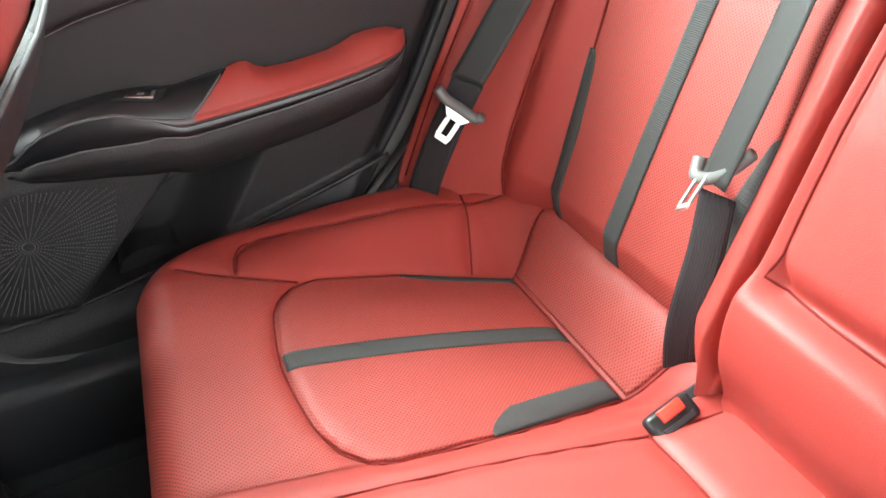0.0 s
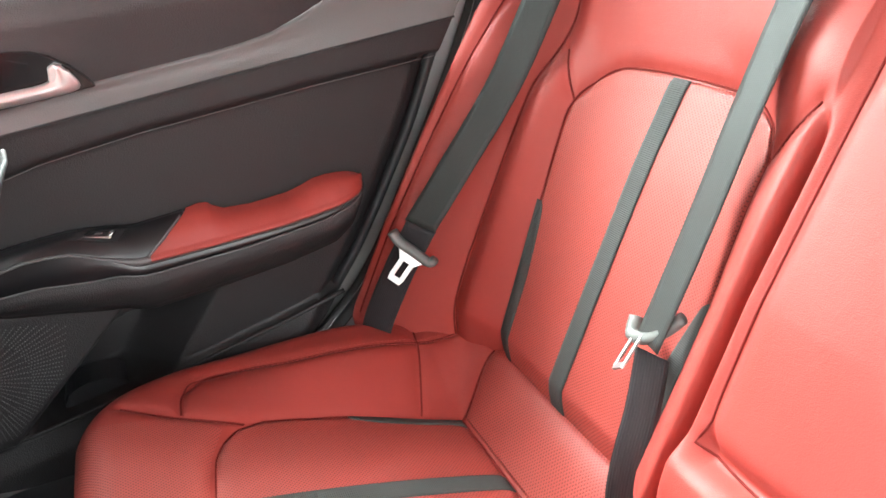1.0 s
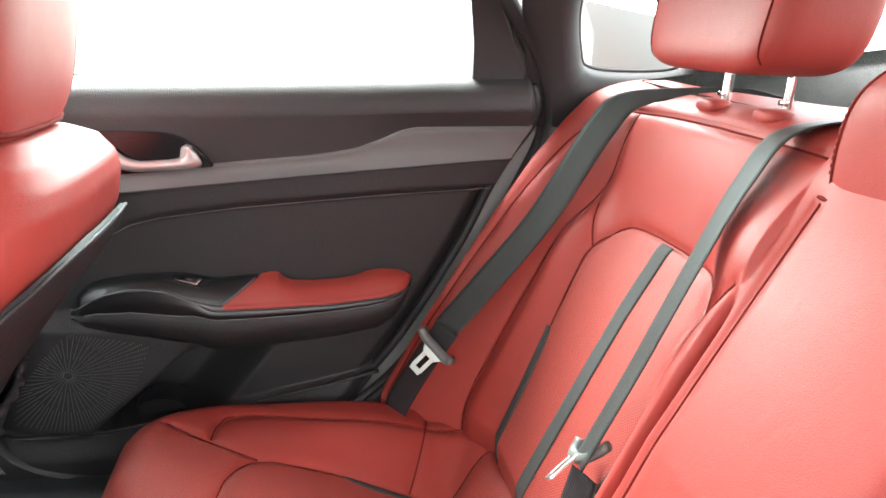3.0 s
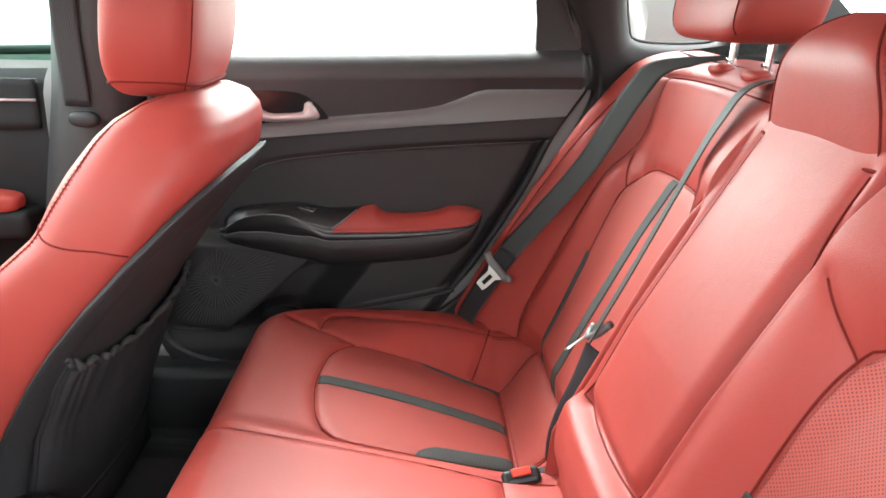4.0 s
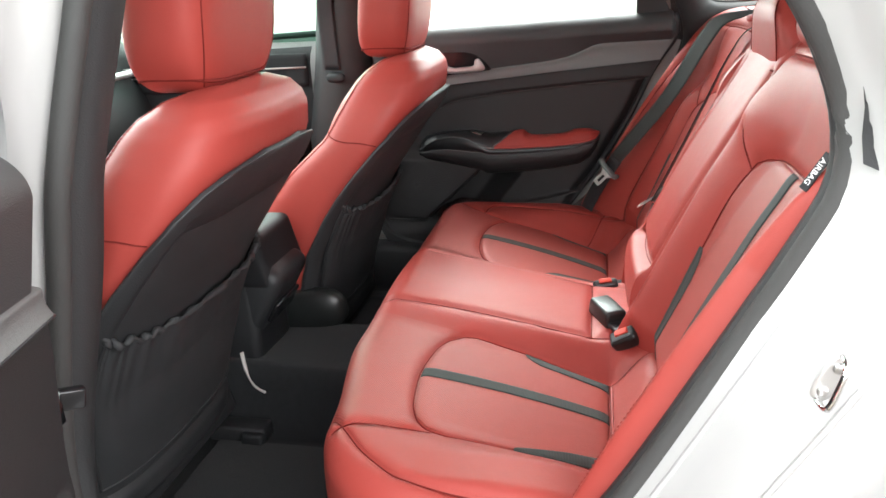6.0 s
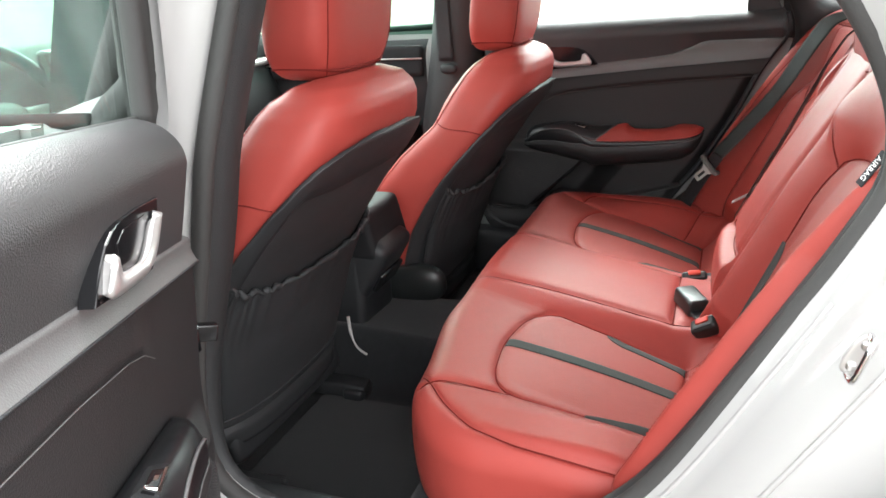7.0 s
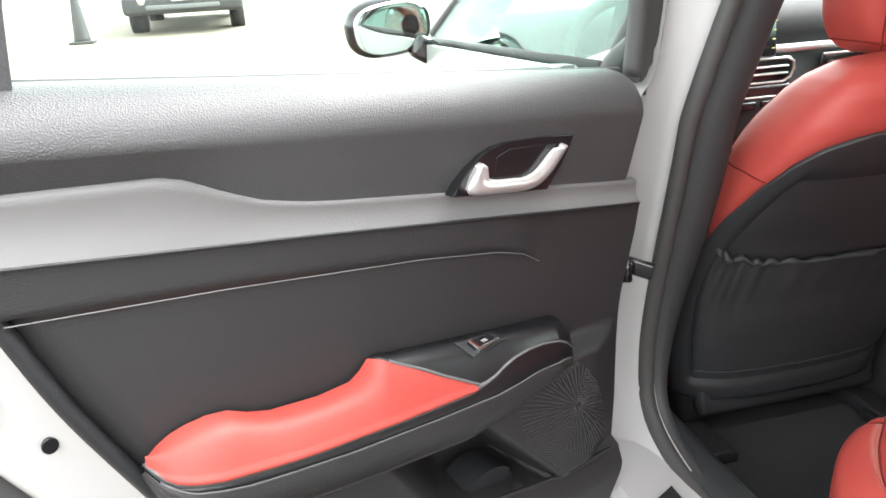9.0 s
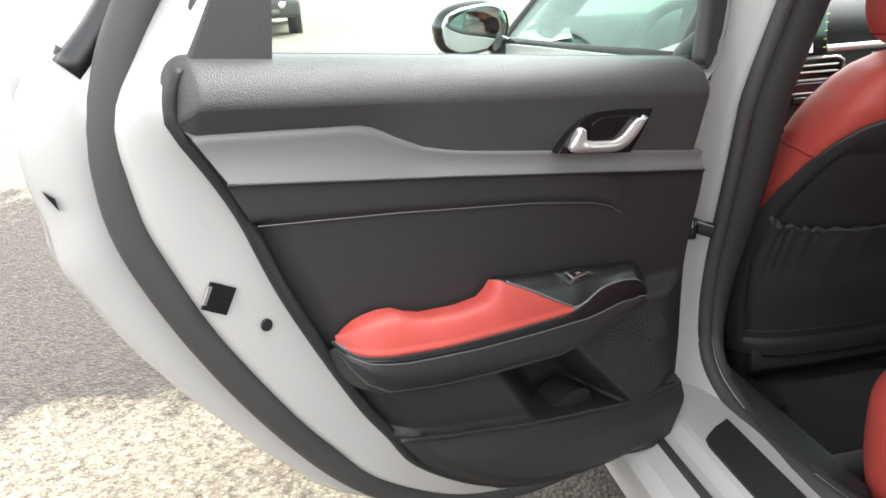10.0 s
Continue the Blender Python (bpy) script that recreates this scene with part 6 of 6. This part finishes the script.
    rim = spline([(0.40 + 0.03 * (sx > 0), 1.30), (0.37 + 0.04 * (sx > 0), 1.06), (0.335 + 0.04 * (sx > 0), 0.98), (0.05, 1.03), (-0.10, 1.05), (-0.12, 1.10), (0.0, 1.20), (0.20, 1.32)], 60, closed=True)

    def qx(pts, x):
        return np.stack([sx * (x - 0.24 * np.clip(pts[:, 1] - 1.0, 0, 1)), pts[:, 0], pts[:, 1]], 1)
    q1, q2 = offset_loop(win, 0.012), offset_loop(win, 0.030)
    put("rear_pillar_trim", sheet(np.array([qx(rim, 0.715), qx(rim * 0.25 + q2 * 0.75, 0.690), qx(q2, 0.692), qx(q1, 0.705), qx(win, 0.735)]), loop_v=True, flip=sx < 0), M_PILLAR, shell, "dark grey rear pillar trim")
    put("quarter_seal", tube(qx(win, 0.736), 0.004, 6, closed=True), M_RUBBER, shell)
    g = put("quarter_glass", polygon_face([tuple(v) for v in qx(win, 0.742)]), M_GLASS, shell)
    g.visible_shadow = False
    # roof rail
    rail = spline([(sx * 0.56, -0.5, 1.18), (sx * 0.59, 0.0, 1.30), (sx * 0.61, 0.5, 1.385), (sx * 0.615, 1.0, 1.405), (sx * 0.60, 1.5, 1.38), (sx * 0.63, 1.9, 1.25), (sx * 0.68, 2.35, 1.02)], 60)
    put("roof_rail", tube(rail, 0.045, 10), M_PILLAR, shell)
xs = np.linspace(-0.62, 0.62, 24)
ys = np.linspace(-0.10, 1.55, 30)
X, Yg = np.meshgrid(xs, ys, indexing="ij")
Zr = 1.43 - 0.06 * (X / 0.62) ** 2 - 0.075 * ((Yg - 0.85) / 0.8) ** 2
put("headliner", slab(np.stack([X, Yg, Zr], -1)[:, ::-1], 0.004), M_HEAD, shell, "pale cloth headliner")
put("roof", slab(np.stack([X * 1.02, Yg, Zr + 0.025], -1), 0.012), M_PAINT, shell)
put("parcel_shelf", slab(np.array([[(x, y_, 1.030 + 0.10 * (0.235 - y_) / 0.655 + 0.01 * (x / 0.6) ** 2) for y_ in np.linspace(0.235, -0.42, 16)] for x in np.linspace(-0.66, 0.66, 24)]), 0.02), M_FELT, shell, "speckled grey felt parcel shelf")
put("bulkhead", block((1.38, 0.03, 0.75), (0, 0.16, 0.66), 0.005, turn=(12, 0, 0)), M_BLACK, shell)
# tail and nose that close the car round the cabin
P = np.array([[(x * (1 - 0.02 * k), y_, z_ - 0.03 * (x / 0.6) ** 2) for k, (y_, z_) in enumerate(((-0.10, 1.345), (-0.28, 1.275), (-0.45, 1.19), (-0.62, 1.10)))] for x in np.linspace(-0.58, 0.58, 14)])
g = put("rear_window", sheet(P), M_GLASS, shell)
g.visible_shadow = False
tail = spline([(-0.58, 1.085), (-0.80, 1.065), (-1.00, 1.035), (-1.10, 0.98), (-1.13, 0.80), (-1.15, 0.62), (-1.12, 0.52)], 24)
put("boot_lid", slab(np.array([[(x, y_ + 0.05 * (x / 0.8) ** 2, z_ - 0.03 * (x / 0.8) ** 2) for y_, z_ in tail] for x in np.linspace(-0.82, 0.82, 20)]), 0.015), M_PAINT, shell)
put("bumper", block((1.72, 0.24, 0.30), (0, -1.06, 0.44), 0.08), M_PAINT, shell)
put("bumper", block((1.70, 0.26, 0.34), (0, 3.44, 0.46), 0.09), M_PAINT, shell)
for sx in (-1, 1):
    wing = [(2.46, 0.34), (2.46, 0.98), (3.0, 0.95), (3.40, 0.84), (3.50, 0.60), (3.50, 0.36), (3.14, 0.33), (3.08, 0.52), (2.96, 0.65), (2.78, 0.70), (2.60, 0.64), (2.50, 0.50)]
    put("front_wing", prism(wing, 0.02, lambda a, b, w_, sx=sx: (sx * (0.895 - 0.05 * max(0, b - 0.8) - 0.10 * max(0, a - 3.1) - w_), a, b), 0.0), M_PAINT, shell)
    for yw in (-0.20, 2.79):
        tyre = put("wheel", tube([(sx * 0.66, yw, 0.325), (sx * 0.68, yw, 0.325), (sx * 0.85, yw, 0.325), (sx * 0.87, yw, 0.325)], [0.30, 0.325, 0.325, 0.30], 36), M_TYRE, shell, "black tyre on a silver rim")
        put("rim", tube([(sx * 0.74, yw, 0.325), (sx * 0.872, yw, 0.325), (sx * 0.876, yw, 0.325)], [0.21, 0.21, 0.17], 28), M_SATIN, tyre)
settle(shell)

# front doors, closed


def front_door(sx, label):
    d = group_base("car_door", (sx * 0.80, 1.9, 0.36))
    tagged(d, label, "car door", "front doors")
    yv, zv = np.linspace(1.42, 2.42, 50)[:, None], np.linspace(0, 1, 30)[None, :]
    belt = 0.990 - 0.035 * (yv - 1.42)
    z_ = 0.36 + (belt - 0.36) * zv
    xin = 0.735 - 0.028 * sstep((z_ - 0.55) / 0.3) + 0.03 * np.clip((z_ - belt + 0.05) / 0.05, 0, 1) ** 2
    put("inner_panel", sheet(np.stack(np.broadcast_arrays(sx * xin, yv, z_), -1)), M_MATTE, d)
    acc = np.array([[(sx * 0.700, y_, z2) for z2 in np.linspace(np.interp(y_, [1.42, 1.62, 1.70, 2.4], [0.88, 0.873, 0.87, 0.85]), np.interp(y_, [1.42, 1.60, 1.68, 2.4], [0.972, 0.972, 0.945, 0.91]), 8)] for y_ in np.linspace(1.43, 2.35, 60)])
    put("accent_panel", slab(acc if sx < 0 else acc[:, ::-1], 0.008), M_MATTE, d, "black accent panel")
    put("accent_line", tube([(sx * 0.693, 1.43, 0.934), (sx * 0.693, 1.62, 0.930), (sx * 0.695, 2.35, 0.888)], 0.0025, 8), M_SATIN, d, "satin silver trim line")
    put("armrest", pillow((0.075, 0.40, 0.045), (sx * 0.675, 1.67, 0.742), 4.0), M_RED, d, "red leather armrest pad")
    put("armrest_carrier", block((0.08, 0.46, 0.055), (sx * 0.685, 1.68, 0.700), 0.014), M_MATTE, d)
    put("door_pull", tube(spline([(sx * 0.690, 2.07, 0.965), (sx * 0.675, 2.045, 0.945), (sx * 0.672, 2.01, 0.935), (sx * 0.675, 1.95, 0.94)], 20), 0.007, 8), M_SATIN, d)
    out = [(1.335, 0.34), (1.305, 0.75), (1.262, 1.03), (2.42, 0.985), (2.46, 0.60), (2.40, 0.34)]
    put("outer_skin", prism(out[::-1], 0.02, lambda a, b, w_: (sx * (0.90 - 0.05 * max(0, b - 0.85) - w_), a, b), 0.004), M_PAINT, d)
    top = spline([(1.265, 1.02), (1.24, 1.15), (1.20, 1.33), (1.30, 1.37), (1.55, 1.375), (1.85, 1.29), (2.15, 1.13), (2.35, 1.0)], 70)
    put("window_frame", tube(np.stack([sx * (0.80 - 0.45 * np.clip(top[:, 1] - 1.0, 0, 1)), top[:, 0], top[:, 1]], 1), 0.020, 10), M_RUBBER, d, "black window frame")
    put("belt_moulding", tube([(sx * 0.826, 1.24, 1.027), (sx * 0.826, 2.38, 0.985)], 0.010, 8), M_RUBBER, d)
    pane = [(1.26, 1.00), (1.21, 1.33), (1.55, 1.36), (1.85, 1.28), (2.15, 1.12), (2.33, 0.99)]
    g = put("window_pane", prism(pane, 0.004, lambda a, b, w_: (sx * (0.812 - 0.45 * max(0, b - 1.0) + w_), a, b), 0.0), M_DEEPGREEN, d, "green-tinted window pane")
    g.visible_shadow = False
    return settle(d)


front_door(1, "closed passenger front door with dark trim and silver line")
front_door(-1, "closed driver front door with black window frame")

mirror = group_base("door_mirror", (-0.90, 2.08, 0.98))
tagged(mirror, "black door mirror on the driver door", "door mirror")
put("housing", pillow((0.215, 0.11, 0.145), (-0.975, 2.13, 1.045), 2.6, turn=(0, -6, 0)), M_GLOSS, mirror)
put("mirror_glass", pillow((0.185, 0.012, 0.118), (-0.975, 2.078, 1.045), 2.8, turn=(0, -6, 8)), M_MIRROR, mirror, "mirror glass")
put("foot", block((0.07, 0.07, 0.06), (-0.89, 2.10, 0.985), 0.015, turn=(0, 30, 0)), M_GLOSS, mirror)
settle(mirror)

glass = group_base("windscreen", (0, 2.0, 1.0))
tagged(glass, "clear curved windscreen above the dashboard", "windscreen")
P = np.array([[(x, y_ - 0.08 * (x / 0.65) ** 2 * 0.5, z_) for y_, z_ in zip(np.linspace(1.53, 2.42, 14), np.interp(np.linspace(1.53, 2.42, 14), [1.53, 1.9, 2.42], [1.385, 1.25, 0.99]))] for x in np.linspace(-0.64, 0.64, 16)])
g = put("pane", sheet(P), M_GLASS, glass)
g.visible_shadow = False
settle(glass)
hood = put("bonnet", slab(np.array([[(x, y_, 0.985 - 0.10 * ((y_ - 2.42) / 1.1) ** 2 - 0.06 * (x / 0.8) ** 2) for y_ in np.linspace(2.42, 3.45, 12)] for x in np.linspace(-0.84, 0.84, 16)])[:, ::-1], 0.02), M_PAINT)
tagged(hood, "pale grey painted bonnet in front of the windscreen", "bonnet", kind="structure")
strike = group_base("door_striker", (-0.812, 0.405, 0.82))
tagged(strike, "steel door striker loop on the painted door opening", "door striker")
put("plate", pillow((0.004, 0.020, 0.044), (-0.815, 0.398, 0.833), 3.0, turn=(24, 0, 0), n=14), M_SATIN, strike, "satin steel plate")
put("loop", tube(spline([(-0.816, 0.391, 0.854), (-0.834, 0.393, 0.853), (-0.838, 0.398, 0.836), (-0.836, 0.404, 0.816), (-0.816, 0.406, 0.813)], 24), 0.0030, 8), M_CHROME, strike)
for k in (-1, 1):
    put("screw", pillow((0.005, 0.010, 0.010), (-0.818, 0.398 - 0.005 * k, 0.833 + 0.011 * k), 2.4, n=10), M_STEEL, strike, "steel screw head")
settle(strike)
check = group_base("door_check_strap", (-0.84, 1.20, 0.72))
tagged(check, "black steel door check strap beside the hinge", "check strap")
put("arm", block((0.060, 0.014, 0.024), (-0.806, 1.158, 0.748), 0.003, turn=(0, 12, -38)), M_GLOSS, check)
put("pin", tube([(-0.822, 1.146, 0.732), (-0.822, 1.146, 0.768)], 0.008, 10), M_GLOSS, check)
settle(check)

# ---- outside ----
xs = np.concatenate([-np.geomspace(1500, 6, 14), np.linspace(-5, 5, 40), np.geomspace(6, 1500, 14)])
X, Yg = np.meshgrid(xs, xs, indexing="ij")
Zg = 0.028 * (np.clip(Yg, 1.0, 40) - 1.0)
ground = put("ground", sheet(np.stack([X, Yg, Zg], -1)), M_GROUND)
tagged(ground, "stony grey asphalt with pale patches, its far part coloured brighter", "ground", kind="structure")


def parked_suv(x, y, z):
    car = group_base("parked_car", (x, y, z))
    tagged(car, "dark sport utility vehicle parked facing the lot", "car")
    put("body", block((1.92, 4.4, 0.72), (x, y + 2.2, z + 0.72), 0.10, taper=(0.96, 0.97)), M_DARKPAINT, car)
    put("cabin", block((1.72, 2.9, 0.70), (x, y + 2.8, z + 1.38), 0.14, taper=(0.80, 0.72)), M_GLOSS, car)
    put("bumper", block((1.96, 0.30, 0.30), (x, y + 0.02, z + 0.48), 0.07), M_RUBBER, car)
    put("bumper_insert", block((1.2, 0.08, 0.08), (x, y - 0.13, z + 0.44), 0.02), M_ACCENT, car)
    put("grille", block((1.05, 0.06, 0.22), (x, y - 0.03, z + 0.80), 0.02), M_GLOSS, car)
    put("plate", block((0.34, 0.02, 0.13), (x, y - 0.15, z + 0.60), 0.004), M_WHITE, car)
    for sx in (-1, 1):
        put("headlight", block((0.36, 0.10, 0.14), (x + sx * 0.72, y - 0.01, z + 0.86), 0.03), M_CHROME, car)
        put("fog_light", pillow((0.13, 0.06, 0.13), (x + sx * 0.66, y - 0.12, z + 0.55), 2.2, n=10), M_CHROME, car)
        for yy_ in (0.78, 3.6):
            whl = put("wheel", tube([(x + sx * 0.72, y + yy_, z + 0.37), (x + sx * 0.97, y + yy_, z + 0.37)], 0.37, 28), M_TYRE, car)
            put("rim", tube([(x + sx * 0.80, y + yy_, z + 0.37), (x + sx * 0.975, y + yy_, z + 0.37)], 0.23, 24), M_SATIN, whl)
    return settle(car)


parked_suv(-2.35, 14.2, 0.028 * 13.2)
cone = group_base("traffic_cone", (-3.9, 14.0, 0.364))
tagged(cone, "tall dark traffic cone on the asphalt", "traffic cone")
zc = np.linspace(0, 1.0, 16)
rad = 0.13 - 0.10 * zc
put("shaft", tube(np.stack([0 * zc - 3.93, 0 * zc + 13.6, 0.372 + zc], 1), rad, 20), M_RUBBER, cone)
put("foot", block((0.36, 0.36, 0.04), (-3.93, 13.6, 0.372), 0.01), M_RUBBER, cone)
settle(cone)
